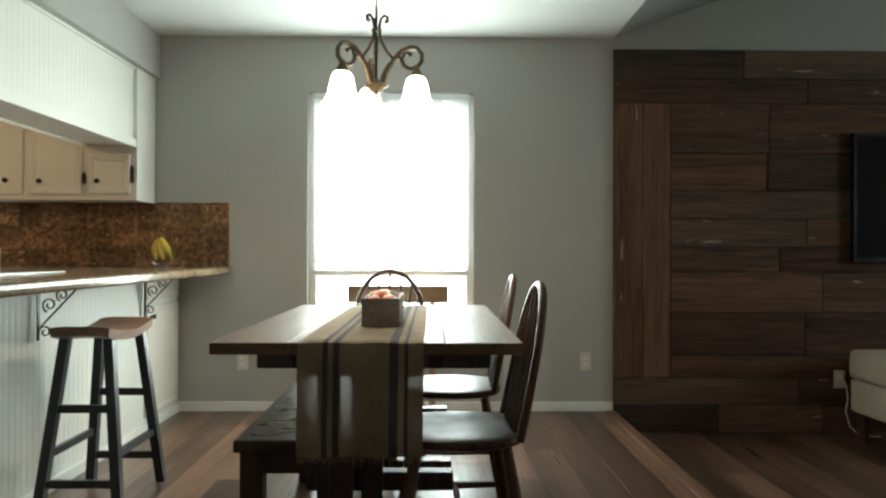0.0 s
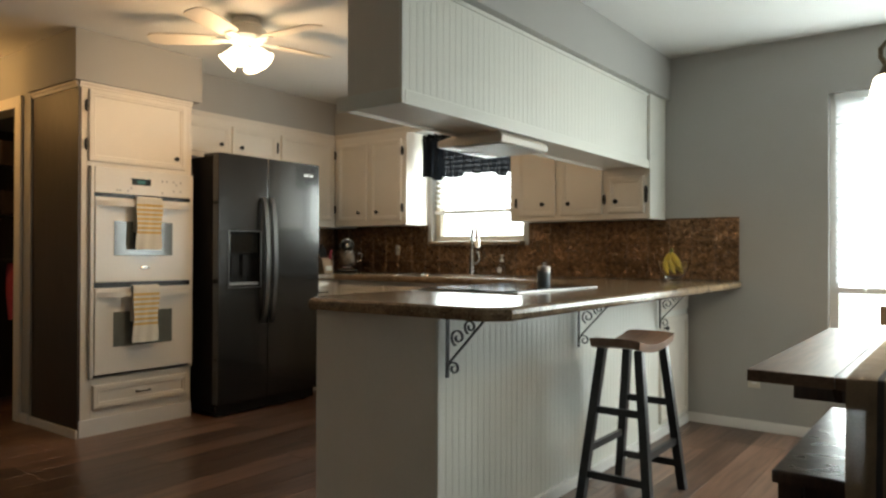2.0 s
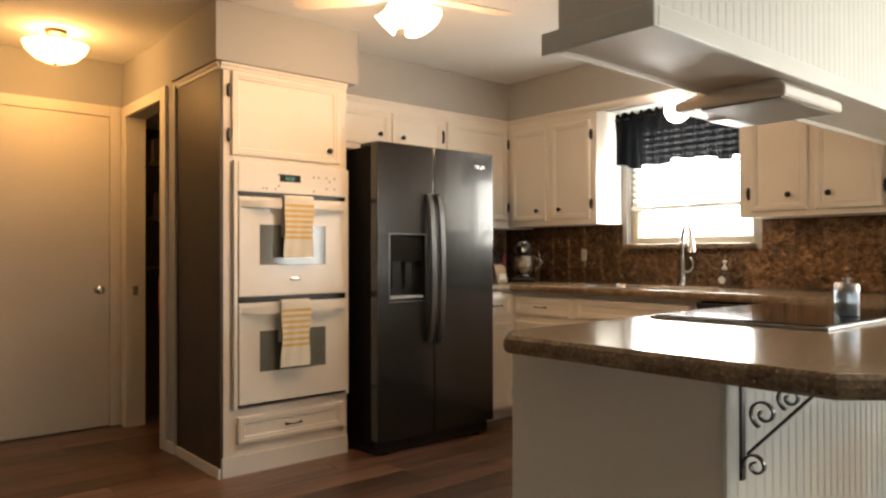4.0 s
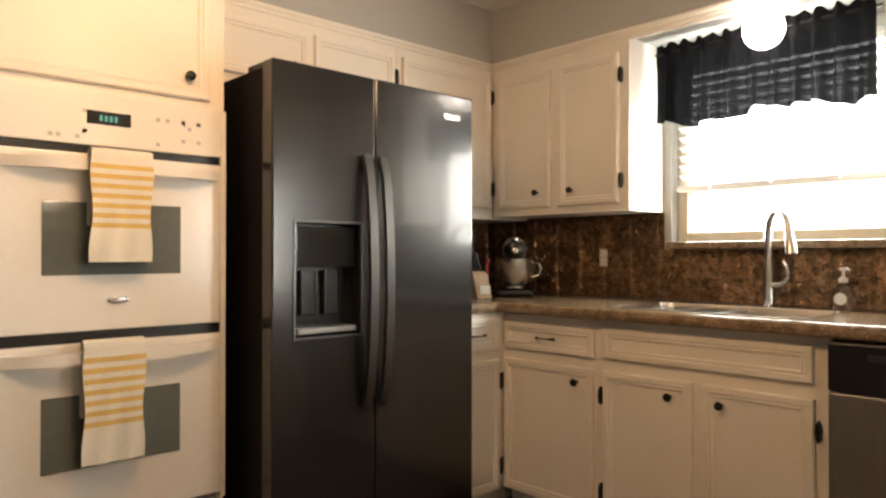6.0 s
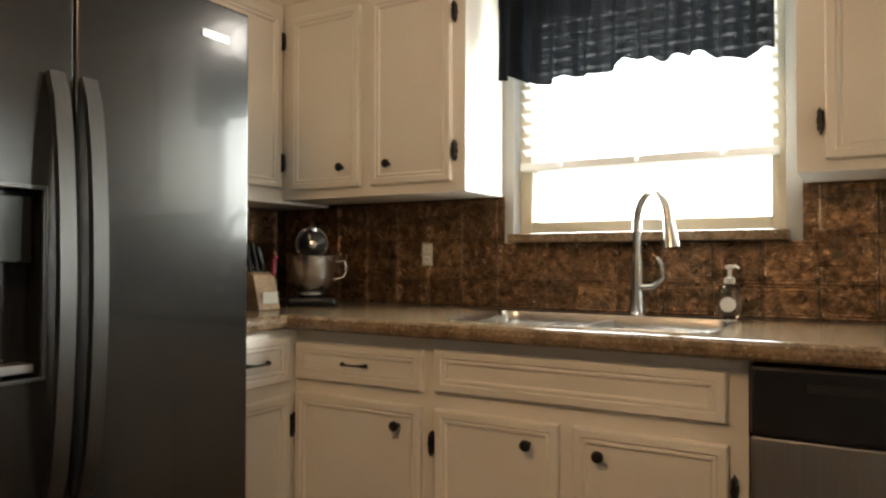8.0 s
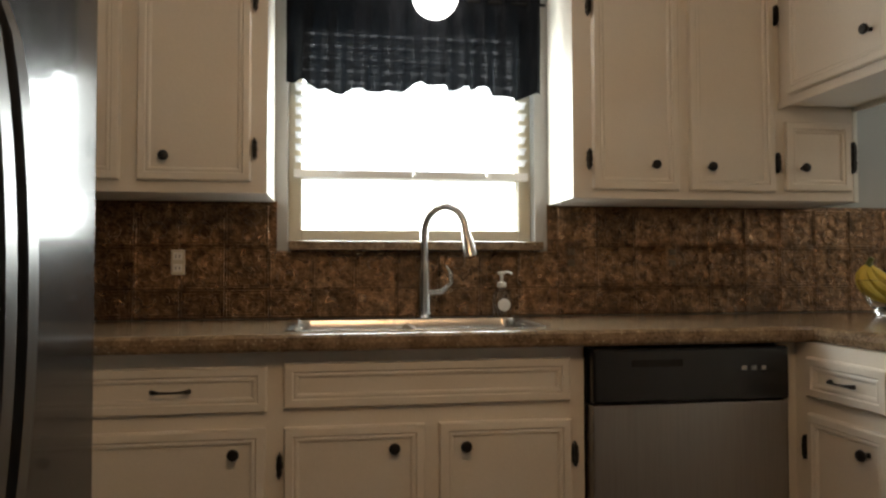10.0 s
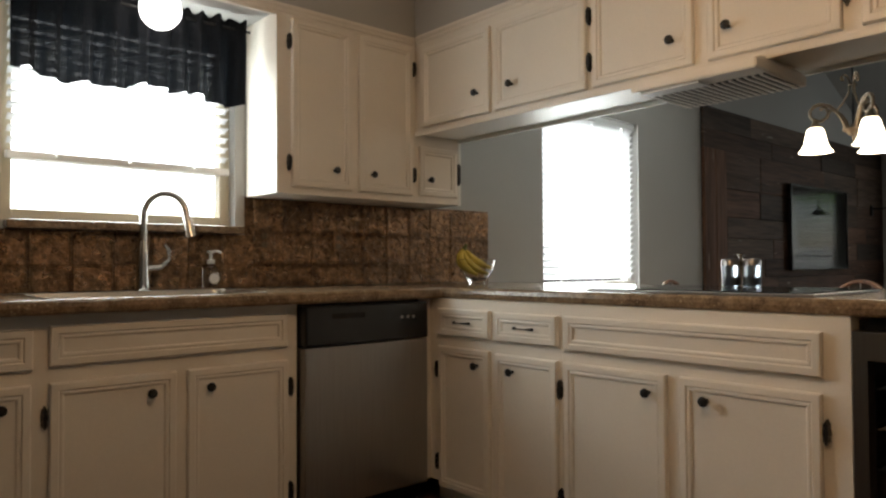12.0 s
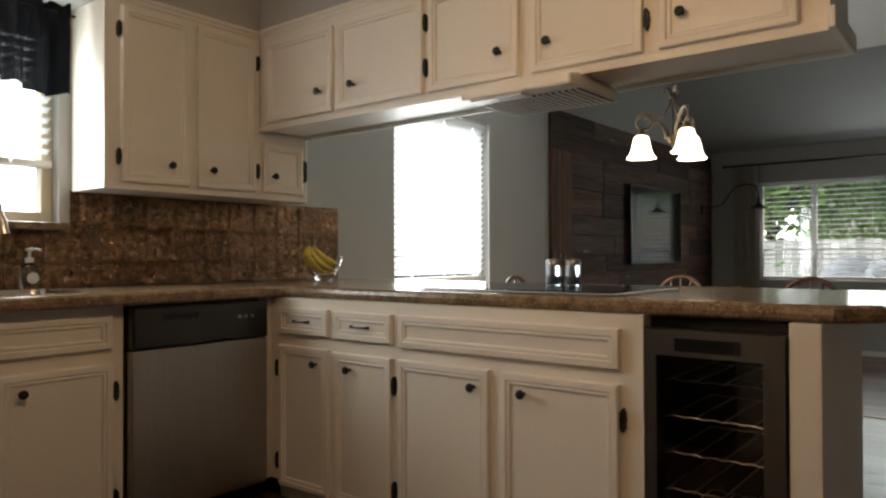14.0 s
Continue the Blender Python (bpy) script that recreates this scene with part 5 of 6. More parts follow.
# ---- dining room ----
tb = thing("dining_table", (-0.553, 2.55, 0), "dark walnut trestle dining table", "table")
tops = [-1.015, -0.784, -0.553, -0.322, -0.091]
for a, b in zip(tops, tops[1:]):
    part("top_board", box(a + 0.0006, b - 0.0006, 1.80, 3.30, 0.716, 0.752, 0.004), TABLETOP, tb)
for y in (2.06, 3.02):
    for x in (-0.70, -0.555):
        part("leg", box(x - 0.035, x + 0.035, y - 0.035, y + 0.035, 0.06, 0.64, 0.005), DARKWOOD, tb)
    part("foot_beam", box(-0.89, -0.27, y - 0.04, y + 0.04, 0.0, 0.06, 0.006), DARKWOOD, tb)
    part("top_beam", box(-0.93, -0.17, y - 0.04, y + 0.04, 0.64, 0.715, 0.006), DARKWOOD, tb)
    part("cross_beam", box(-0.77, -0.29, y - 0.03, y + 0.03, 0.24, 0.30, 0.006), DARKWOOD, tb)
part("stretcher", box(-0.655, -0.60, 2.095, 2.985, 0.33, 0.40, 0.005), DARKWOOD, tb)

rn = thing("table_runner", (-0.57, 2.4, 0.753), "burlap table runner with dark stripes hanging over the edge", "table runner")


def runner_strip(x0, x1):
    """A lengthwise strip of the runner: along the top and down over the front edge."""
    bm = bmesh.new()
    path = [(3.22, 0.7535), (2.7, 0.7535), (2.2, 0.754), (1.86, 0.7545), (1.802, 0.7545), (1.791, 0.750), (1.788, 0.735)]
    path += [(1.786 - 0.004 * math.sin(k), 0.735 - 0.0315 * k) for k in range(1, 11)]
    cols = 4

    def at(i, j, off):
        y, z = path[i]
        u = j / cols
        x = x0 + (x1 - x0) * u
        drop = max(0.0, 0.735 - z)
        x2 = x - 0.01 * drop * math.sin(8 * drop)
        return Vector((x2, y - off * (1 if z < 0.74 else 0) - 0.028 * drop * math.sin(x * 34), z + off * (1 if z >= 0.74 else 0) + (0.0015 * math.sin(x * 40 + y * 9) if z > 0.745 else 0)))
    for off in (0.0, 0.0025):
        g = [[bm.verts.new(at(i, j, off)) for j in range(cols + 1)] for i in range(len(path))]
        for a, b in zip(g, g[1:]):
            for j in range(cols):
                bm.faces.new((a[j], a[j + 1], b[j + 1], b[j]))
    return bm


cuts = [(-0.754, -0.68, 0), (-0.68, -0.664, 1), (-0.664, -0.649, 0), (-0.649, -0.631, 1), (-0.631, -0.485, 0), (-0.485, -0.459, 1), (-0.459, -0.441, 0), (-0.441, -0.43, 1), (-0.43, -0.385, 0)]
for a, b, s in cuts:
    part("stripe" if s else "cloth", runner_strip(a, b), STRIPE if s else BURLAP, rn, "dark navy stripe" if s else "", True)
rf = random.Random(5)
bm = bmesh.new()
for k in range(60):
    x = -0.751 + 0.363 * k / 59
    tube([(x, 1.782, 0.422), (x + rf.uniform(-0.003, 0.003), 1.781, 0.412 - rf.random() * 0.012)], 0.0012, 4, bm)
part("fringe", bm, BURLAP, rn, "frayed fringe")

cr = thing("wooden_crate", (-0.542, 2.38, 0.757), "weathered grey wooden crate on the table runner", "crate")
X0, X1, Y0, Y1, Z0, Z1 = -0.609, -0.476, 2.21, 2.59, 0.7575, 0.856
part("end_board", box(X0, X1, Y0, Y0 + 0.012, Z0, Z1, 0.002), CRATE, cr)
part("end_board", box(X0, X1, Y1 - 0.012, Y1, Z0, Z1, 0.002), CRATE, cr)
part("side_board", box(X0, X0 + 0.010, Y0 + 0.012, Y1 - 0.012, Z0, Z1, 0.002), CRATE, cr)
part("side_board", box(X1 - 0.010, X1, Y0 + 0.012, Y1 - 0.012, Z0, Z1, 0.002), CRATE, cr)
part("bottom", box(X0 + 0.010, X1 - 0.010, Y0 + 0.012, Y1 - 0.012, Z0, Z0 + 0.008), CRATE, cr)
ra = random.Random(11)
for k, (x, y, z, m) in enumerate(((-0.66, 2.15, 0.835, ORANGE), (-0.605, 2.16, 0.838, ORANGE), (-0.635, 2.22, 0.850, ORANGE), (-0.60, 2.25, 0.846, CRATE), (-0.66, 2.28, 0.845, ORANGE), (-0.60, 2.32, 0.84, ORANGE), (-0.64, 2.37, 0.848, ORANGE), (-0.63, 2.44, 0.84, ORANGE))):
    x, y = x + 0.090, y + 0.11
    r = 0.030 + 0.004 * ra.random()
    prof = [(0.0001 + r * math.sin(math.pi * i / 10) * (1.0 + 0.05 * math.cos(math.pi * i / 10)), -r * 0.9 * math.cos(math.pi * i / 10)) for i in range(11)]
    solid("gourd" if m is CRATE else "apple", lathe(prof, (x, y, z), 14), m, "grey green decorative gourd in the crate" if m is CRATE else "red orange apple in the wooden crate", "fruit", (x, y, z - r * 0.9), True, "fruit in the crate")

bd = thing("wooden_board", (-0.58, 4.24, 0.0), "plain pale wooden board propped behind the window", "board")
part("board", box(-0.90, -0.26, 4.235, 4.252, 0.695, 0.805, 0.003), PALEWOOD, bd)
for x in (-0.80, -0.36):
    part("leg", box(x - 0.02, x + 0.02, 4.236, 4.251, 0.0, 0.694, 0.002), PALEWOOD, bd)

bn2 = thing("dining_bench", (-0.775, 2.4, 0), "dark stained wooden dining bench", "bench")
part("seat", box(-0.958, -0.595, 1.85, 2.95, 0.413, 0.452, 0.008), DARKWOOD, bn2)
for x in (-0.913, -0.64):
    for y in (1.92, 2.88):
        part("leg", box(x - 0.035, x + 0.035, y - 0.03, y + 0.03, 0, 0.412, 0.004), DARKWOOD, bn2)
for x in (-0.918, -0.635):
    part("apron", box(x - 0.012, x + 0.012, 1.95, 2.85, 0.335, 0.412, 0.003), DARKWOOD, bn2)
for y in (1.92, 2.88):
    part("apron", box(-0.878, -0.675, y - 0.012, y + 0.012, 0.335, 0.412, 0.003), DARKWOOD, bn2)


def windsor_chair():
    """Bow-back chair at the origin, looking along -x."""
    t = thing("windsor_chair", (0, 0, 0), "dark stained bow-back Windsor dining chair", "chair", "chairs round the table")
    bm = bmesh.new()
    n = 28
    rings = []
    for off, z in ((0.022, 0.412), (0.004, 0.420), (0.0, 0.432), (0.006, 0.443), (0.03, 0.446), (0.09, 0.440)):
        r = []
        for i in range(n):
            a = 2 * math.pi * i / n
            sx = 0.215 - off
            sy = (0.225 + 0.012 * math.cos(a)) - off
            ex = 0.72
            cx, sn = math.cos(a), math.sin(a)
            x = sx * math.copysign(abs(cx) ** ex, cx)
            y = sy * math.copysign(abs(sn) ** ex, sn) * (1.0 - 0.10 * (x > 0) * x / 0.215)
            r.append(bm.verts.new((x, y, z)))
        rings.append(r)
    for a, b in zip(rings, rings[1:]):
        for i in range(n):
            bm.faces.new((a[i], a[(i + 1) % n], b[(i + 1) % n], b[i]))
    bm.faces.new(rings[0])
    bm.faces.new(rings[-1])
    part("seat", bm, CHAIRWOOD, t, "", True)
    lg = {}
    for sx in (-1, 1):
        for sy in (-1, 1):
            a, b = Vector((sx * 0.14, sy * 0.145, 0.42)), Vector((sx * 0.205, sy * 0.20, 0.0))
            lg[sx, sy] = (a, b)
            pts = [a.lerp(b, f) for f in (0, 0.15, 0.3, 0.5, 0.7, 0.85, 1)]
            part("leg", tube(pts, [0.015, 0.019, 0.021, 0.020, 0.018, 0.014, 0.012], 10), CHAIRWOOD, t, "", True)
    mids = []
    for sy in (-1, 1):
        a, b = lg[-1, sy][0].lerp(lg[-1, sy][1], 0.55), lg[1, sy][0].lerp(lg[1, sy][1], 0.55)
        part("stretcher", tube([a, a.lerp(b, 0.5), b], [0.009, 0.014, 0.009], 8), CHAIRWOOD, t, "", True)
        mids.append(a.lerp(b, 0.5))
    part("stretcher", tube([mids[0], mids[0].lerp(mids[1], 0.5), mids[1]], [0.009, 0.014, 0.009], 8), CHAIRWOOD, t, "", True)

    def bowpt(f):
        a = math.pi * f
        y = -0.195 * math.cos(a) * (1 + 0.06 * math.sin(a))
        h = 0.472 * math.sin(a) ** 0.62
        return Vector((0.175 + 0.20 * h, y, 0.440 + h))
    part("bow", tube([bowpt(i / 26) for i in range(27)], 0.0135, 10), CHAIRWOOD, t, "", True)
    for k in range(7):
        f = 0.20 + 0.60 * k / 6
        p = bowpt(f)
        base = Vector((0.172, p.y * 0.62, 0.438))
        part("spindle", tube([base, base.lerp(p, 0.4), p], [0.008, 0.0085, 0.006], 8), CHAIRWOOD, t, "", True)
    return t


chair = windsor_chair()
chair.matrix_basis = pose(-0.272, 2.07, 0, 0, 0, 2)
copy_thing(chair, pose(-0.275, 2.84, 0, 0, 0, -2))
copy_thing(chair, pose(-0.60, 3.45, 0, 0, 0, 90))


def bar_stool(x, y, turn):
    t = thing("bar_stool", (0, 0, 0), "black bar stool with a brown saddle seat", "stool")
    bm = bmesh.new()
    n, m = 14, 8
    top, bot = [], []
    for i in range(n + 1):
        yy = -0.215 + 0.43 * i / n
        a, b = [], []
        for j in range(m + 1):
            xx = -0.115 + 0.23 * j / m
            z = 0.700 + 0.028 * (abs(yy) / 0.215) ** 2 - 0.006 * (abs(xx) / 0.115) ** 4
            a.append(bm.verts.new((xx, yy, z)))
            b.append(bm.verts.new((xx * 0.96, yy * 0.97, z - 0.036)))
        top.append(a)
        bot.append(b)
    for g in (top, bot):
        for a, b in zip(g, g[1:]):
            for j in range(m):
                bm.faces.new((a[j], a[j + 1], b[j + 1], b[j]))
    for i in range(n):
        for j in (0, m):
            bm.faces.new((top[i][j], top[i + 1][j], bot[i + 1][j], bot[i][j]))
    for j in range(m):
        for i in (0, n):
            bm.faces.new((top[i][j], top[i][j + 1], bot[i][j + 1], bot[i][j]))
    part("seat", bm, SEATWOOD, t, "brown wooden saddle seat", True)
    lg = {}
    for sx in (-1, 1):
        for sy in (-1, 1):
            a, b = Vector((sx * 0.085, sy * 0.145, 0.675)), Vector((sx * 0.155, sy * 0.215, 0.0))
            lg[sx, sy] = (a, b)
            part("leg", bar([a, a.lerp(b, 0.5), b], 0.036, 0.036, (0, 1, 0)), BLACKPAINT, t)

    def rung(p, q, f):
        a, b = lg[p][0].lerp(lg[p][1], f), lg[q][0].lerp(lg[q][1], f)
        side = (0, 0, 1)
        part("rung", bar([a, b], 0.030, 0.018, side), BLACKPAINT, t)
    rung((-1, -1), (1, -1), 0.40)
    rung((-1, 1), (1, 1), 0.40)
    rung((-1, -1), (1, -1), 0.82)
    rung((-1, 1), (1, 1), 0.82)
    rung((-1, -1), (-1, 1), 0.66)
    rung((1, -1), (1, 1), 0.66)
    t.matrix_basis = pose(x, y, 0.0, 0, 0, turn)
    return t


bar_stool(-1.715, 2.67, 0)

# chandelier
CX, CY = -0.597, 2.66
ch = thing("chandelier", (CX, CY, 1.56), "aged bronze three-arm chandelier with lit bell shades", "chandelier")
part("canopy", lathe([(0.0001, 0), (0.02, 0.0), (0.06, 0.018), (0.062, 0.028)], (CX, CY, CEILING - 0.030), 20), BRONZE, ch, smooth=True)
for k in range(9):
    z = 2.055 + 0.037 * k
    u = (1, 0, 0) if k % 2 else (0, 1, 0)
    part("chain_link", tube(spiral((CX, CY, z), 0.012, 0.012, 0, 360, 12, u, (0, 0, 1.9)), 0.0025, 6), BRONZE, ch)
part("stem", tube([(CX, CY, 1.70), (CX, CY, 2.04)], 0.005, 8), BLACK, ch)
part("hub", lathe([(0.0001, -0.045), (0.006, -0.04), (0.006, -0.02), (0.024, -0.012), (0.030, 0.0), (0.050, 0.012), (0.050, 0.020), (0.022, 0.026), (0.01, 0.04)], (CX, CY, 1.695), 20), BRONZE, ch, "gilded bronze hub", True)
part("collar", lathe([(0.022, 0), (0.022, 0.008)], (CX, CY, 1.935), 14), BRONZE, ch)
shades = []
for k in range(3):
    a = radians(104 + 120 * k)
    d, up = Vector((math.cos(a), math.sin(a), 0)), Vector((0, 0, 1))
    o = Vector((CX, CY, 0))
    P = lambda r, z: o + d * r + up * z
    body = [P(0.030, 1.71), P(0.045, 1.76), P(0.075, 1.81), P(0.11, 1.845), P(0.15, 1.858)]
    body += [P(0.155 + 0.045 * math.cos(radians(b)), 1.813 + 0.045 * math.sin(radians(b))) for b in (60, 20, -20, -60, -100, -140, -180)]
    body += [P(0.135 + 0.018 * math.cos(radians(b)), 1.82 + 0.018 * math.sin(radians(b))) for b in (180, 130, 80, 20)]
    part("arm", tube(body, [0.010] * 5 + [0.009] * 7 + [0.007, 0.006, 0.006, 0.009], 8), BRONZE, ch, "", True)
    part("inner_arm", tube([P(0.022, 1.71), P(0.028, 1.75), P(0.05, 1.79), P(0.085, 1.82), P(0.115, 1.815)], [0.008, 0.007, 0.006, 0.005, 0.008], 8), BRONZE, ch, "", True)
    part("upper_scroll", tube([P(0.075, 1.815), P(0.045, 1.85), P(0.018, 1.90), P(0.012, 1.95), P(0.020, 1.985), P(0.036, 1.998), P(0.050, 1.988), P(0.048, 1.972), P(0.038, 1.972)], [0.006, 0.006, 0.006, 0.006, 0.006, 0.006, 0.007, 0.008, 0.009], 8), BRONZE, ch, "", True)
    c0 = P(0.175, 0)
    part("socket_cup", lathe([(0.010, 0.045), (0.012, 0.03), (0.028, 0.0), (0.030, -0.004)], (c0.x, c0.y, 1.738), 16), BRONZE, ch, "", True)
    part("shade", lathe([(0.026, 0.0), (0.040, -0.012), (0.050, -0.05), (0.056, -0.085), (0.070, -0.115), (0.084, -0.130), (0.082, -0.131), (0.066, -0.115), (0.052, -0.085), (0.046, -0.05), (0.036, -0.014)], (c0.x, c0.y, 1.737), 24), BULB, ch, "lit frosted glass bell shade", True)
    shades.append((c0.x, c0.y, 1.60))

# ---- kitchen ceiling fan, hall, living room ----
FX, FY = -3.745, 2.085
fan = thing("ceiling_fan", (FX, FY, 2.05), "white five-blade ceiling fan with lit tulip shades", "ceiling fan")
part("canopy", lathe([(0.0001, 0.0), (0.07, 0.0), (0.085, -0.03), (0.05, -0.05), (0.02, -0.055)], (FX, FY, CEILING - 0.001), 24), TRIM, fan, smooth=True)
part("motor", lathe([(0.02, 0.055), (0.09, 0.045), (0.115, 0.02), (0.115, -0.02), (0.085, -0.05), (0.05, -0.065), (0.05, -0.085), (0.0001, -0.09)], (FX, FY, 2.315), 28), TRIM, fan, smooth=True)
for k in range(5):
    a = radians(5 + 72 * k)
    d, s = Vector((math.cos(a), math.sin(a), 0)), Vector((-math.sin(a), math.cos(a), 0.18))
    c0 = Vector((FX, FY, 2.275))
    part("blade_iron", bar([c0 + d * 0.07, c0 + d * 0.13 + Vector((0, 0, 0.006)), c0 + d * 0.19], 0.045, 0.006, s), TRIM, fan)
    bm = bmesh.new()
    prof = [(0.16, 0.045), (0.20, 0.055), (0.32, 0.062), (0.46, 0.066), (0.51, 0.058), (0.535, 0.030)]
    vs = []
    for h in (0.0, 0.006):
        out = [c0 + d * r + s * w + Vector((0, 0, h + 0.004)) for r, w in prof] + [c0 + d * r - s * w + Vector((0, 0, h + 0.004)) for r, w in prof[::-1]]
        vs.append([bm.verts.new(p) for p in out])
    m = len(vs[0])
    for i in range(m):
        bm.faces.new((vs[0][i], vs[0][(i + 1) % m], vs[1][(i + 1) % m], vs[1][i]))
    bm.faces.new(vs[0])
    bm.faces.new(vs[1])
    part("blade", bm, CABINET, fan, "cream fan blade")
part("light_kit", lathe([(0.035, 0.03), (0.045, 0.0), (0.03, -0.02), (0.0001, -0.03)], (FX, FY, 2.235), 18), TRIM, fan, smooth=True)
for k in range(4):
    a = radians(30 + 90 * k)
    d = Vector((math.cos(a), math.sin(a), 0))
    ax = (d * 0.75 + Vector((0, 0, -0.66))).normalized()
    o = Vector((FX, FY, 2.235)) + d * 0.03
    pts = [o + ax * t for t in (0.0, 0.02, 0.045, 0.075, 0.100, 0.112)]
    part("shade", tube(pts, [0.018, 0.030, 0.043, 0.048, 0.053, 0.060], 20), FANBULB, fan, "lit frosted tulip shade", True)

hl = thing("ceiling_light", (-5.72, 1.09, 2.22), "lit amber glass bowl ceiling light in the hall", "ceiling light")
HX, HY = -5.72, 1.09
part("canopy", lathe([(0.06, 0), (0.055, -0.02), (0.02, -0.03), (0.012, -0.05)], (HX, HY, CEILING - 0.001), 20), BRONZE, hl, smooth=True)
part("bowl", lathe([(0.165, 0.0), (0.17, 0.006), (0.155, -0.03), (0.11, -0.075), (0.05, -0.098), (0.0001, -0.10), (0.0001, -0.092), (0.05, -0.09), (0.105, -0.068), (0.148, -0.025)], (HX, HY, 2.315), 28), HALLB, hl, "lit amber glass bowl", True)
part("rod", tube([(HX, HY, 2.20), (HX, HY, 2.36)], 0.005, 8), BRONZE, hl)
part("finial", lathe([(0.0001, -0.02), (0.010, -0.012), (0.012, 0), (0.004, 0.006)], (HX, HY, 2.212), 12), BRONZE, hl, smooth=True)
for k in range(3):
    a = radians(40 + 120 * k)
    part("hook", tube([(HX + 0.03 * math.cos(a), HY + 0.03 * math.sin(a), 2.36), (HX + 0.11 * math.cos(a), HY + 0.11 * math.sin(a), 2.345), (HX + 0.166 * math.cos(a), HY + 0.166 * math.sin(a), 2.317)], 0.004, 6), BRONZE, hl)

# hall door and closet doorway
dh = thing("door_hall", (-6.22, 1.10, 0), "closed flat cream painted door with a round knob", "door", "", "structure")
part("leaf", box(-6.228, -6.212, 0.74, 1.512, 0.008, 2.03, 0.003), DOORP, dh)
part("door_knob", lathe([(0.028, 0), (0.026, 0.006), (0.010, 0.010), (0.010, 0.030), (0.026, 0.042), (0.028, 0.052), (0.018, 0.062), (0.0001, 0.064)], (-6.212, 1.445, 0.90), 18, axis="x"), CHROME, dh, "satin nickel knob", True)
for y0, y1, z0, z1 in ((1.514, 1.585, 0, 2.105), (0.665, 0.738, 0, 2.105), (0.738, 1.514, 2.035, 2.105)):
    part("casing", box(-6.2295, -6.208, y0, y1, z0, z1, 0.004), DOORP, dh)
dc = thing("door_closet", (-5.67, 1.60, 0), "cream painted open closet doorway casing", "doorway", "", "structure")
for x0, x1, z0, z1 in ((CLOSET[0] - 0.075, CLOSET[0], 0, 2.10), (CLOSET[1], CLOSET[1] + 0.075, 0, 2.10), (CLOSET[0], CLOSET[1], 2.03, 2.10)):
    part("casing", box(x0, x1, 1.580, 1.599, z0, z1, 0.004), DOORP, dc)
for x0, x1 in ((CLOSET[0] + 0.0005, CLOSET[0] + 0.014), (CLOSET[1] - 0.014, CLOSET[1] - 0.0005)):
    part("jamb", box(x0, x1, 1.582, 1.708, 0, 2.028), DOORP, dc)
part("strike_plate", box(CLOSET[0] + 0.014, CLOSET[0] + 0.016, 1.63, 1.66, 0.86, 0.92), CHROME, dc)
# shelves and board take the dark brown to paint in the closet's shade
cs = thing("closet_shelves", (-5.9, 2.2, 0), "closet shelves coloured dark brown for the shade of the unlit closet", "shelving")
for z in (1.02, 1.36, 1.72):
    part("shelf", box(-6.315, -6.08, 1.73, 2.43, z, z + 0.02), BROWNPANEL, cs)
part("bracket_board", box(-6.335, -6.315, 1.73, 2.43, 0.0, 2.0), BROWNPANEL, cs)
for x0, x1, y, z0, z1, mt, nm in ((-6.16, -6.06, 1.84, 0.60, 1.00, PINK, "red jacket"), (-6.16, -6.06, 2.12, 0.50, 1.00, BLACKPAINT, "black coat")):
    bm = bmesh.new()
    tube([(x0, y, z1), (x0 + 0.03, y, z1 - 0.06), ((x0 + x1) / 2, y + 0.01, (z0 + z1) / 2), (x1 - 0.02, y, z0)], [0.02, 0.04, 0.055, 0.04], 10, bm)
    solid("jacket", bm, mt, nm + " hanging in the dark closet", "clothes", ((x0 + x1) / 2, y, z0), True)
for k, (y, z) in enumerate(((1.86, 1.383), (2.16, 1.383), (1.84, 1.743), (2.14, 1.743))):
    solid("storage_box", box(-6.30, -6.10, y - 0.09, y + 0.09, z - 0.003, z + 0.16, 0.01), BEIGE if k % 2 else BROWNPANEL, "small cardboard storage box on the closet shelf", "box", (-6.2, y, z - 0.003), False, "boxes in the closet")
structure("wall_closet_back", box(-6.34, -5.382, 2.45, 2.50, 0, CEILING), WALL, "plain closet back wall", "wall")

# second counter, opposite the peninsula
sc = thing("side_counter", (-2.15, -0.55, 0), "white painted cabinet run on the dining side", "cabinet")
part("body", box(-2.70, -1.615, -1.06, -0.075, 0.0, 0.876, 0.003), BEAD, sc)
part("corner_trim", box(-1.614, -1.598, -1.06, -0.070, 0.0, 0.876, 0.003), TRIM, sc)
st = thing("side_worktop", (-2.15, -0.55, 0.877), "brown granite worktop with a rounded edge", "countertop")
part("slab", box(-2.75, -1.56, -1.08, -0.03, 0.877, 0.922, 0.016, segments=4), GRANITE, st)

# living room
tv = thing("television", (3.06, 4.2, 0.96), "black wall-mounted flat television", "television")
part("bezel", wall_with_holes("y", 4.175, 0.035, 2.31, 3.72, 0.965, 1.785, [(2.332, 3.698, 0.995, 1.763)]), PLASTIC, tv)
part("screen", box(2.332, 3.698, 4.182, 4.20, 0.995, 1.763), SCREEN, tv, "glossy dark screen")
part("wall_mount", box(2.85, 3.25, 4.211, 4.236, 1.2, 1.55), PLASTIC, tv)

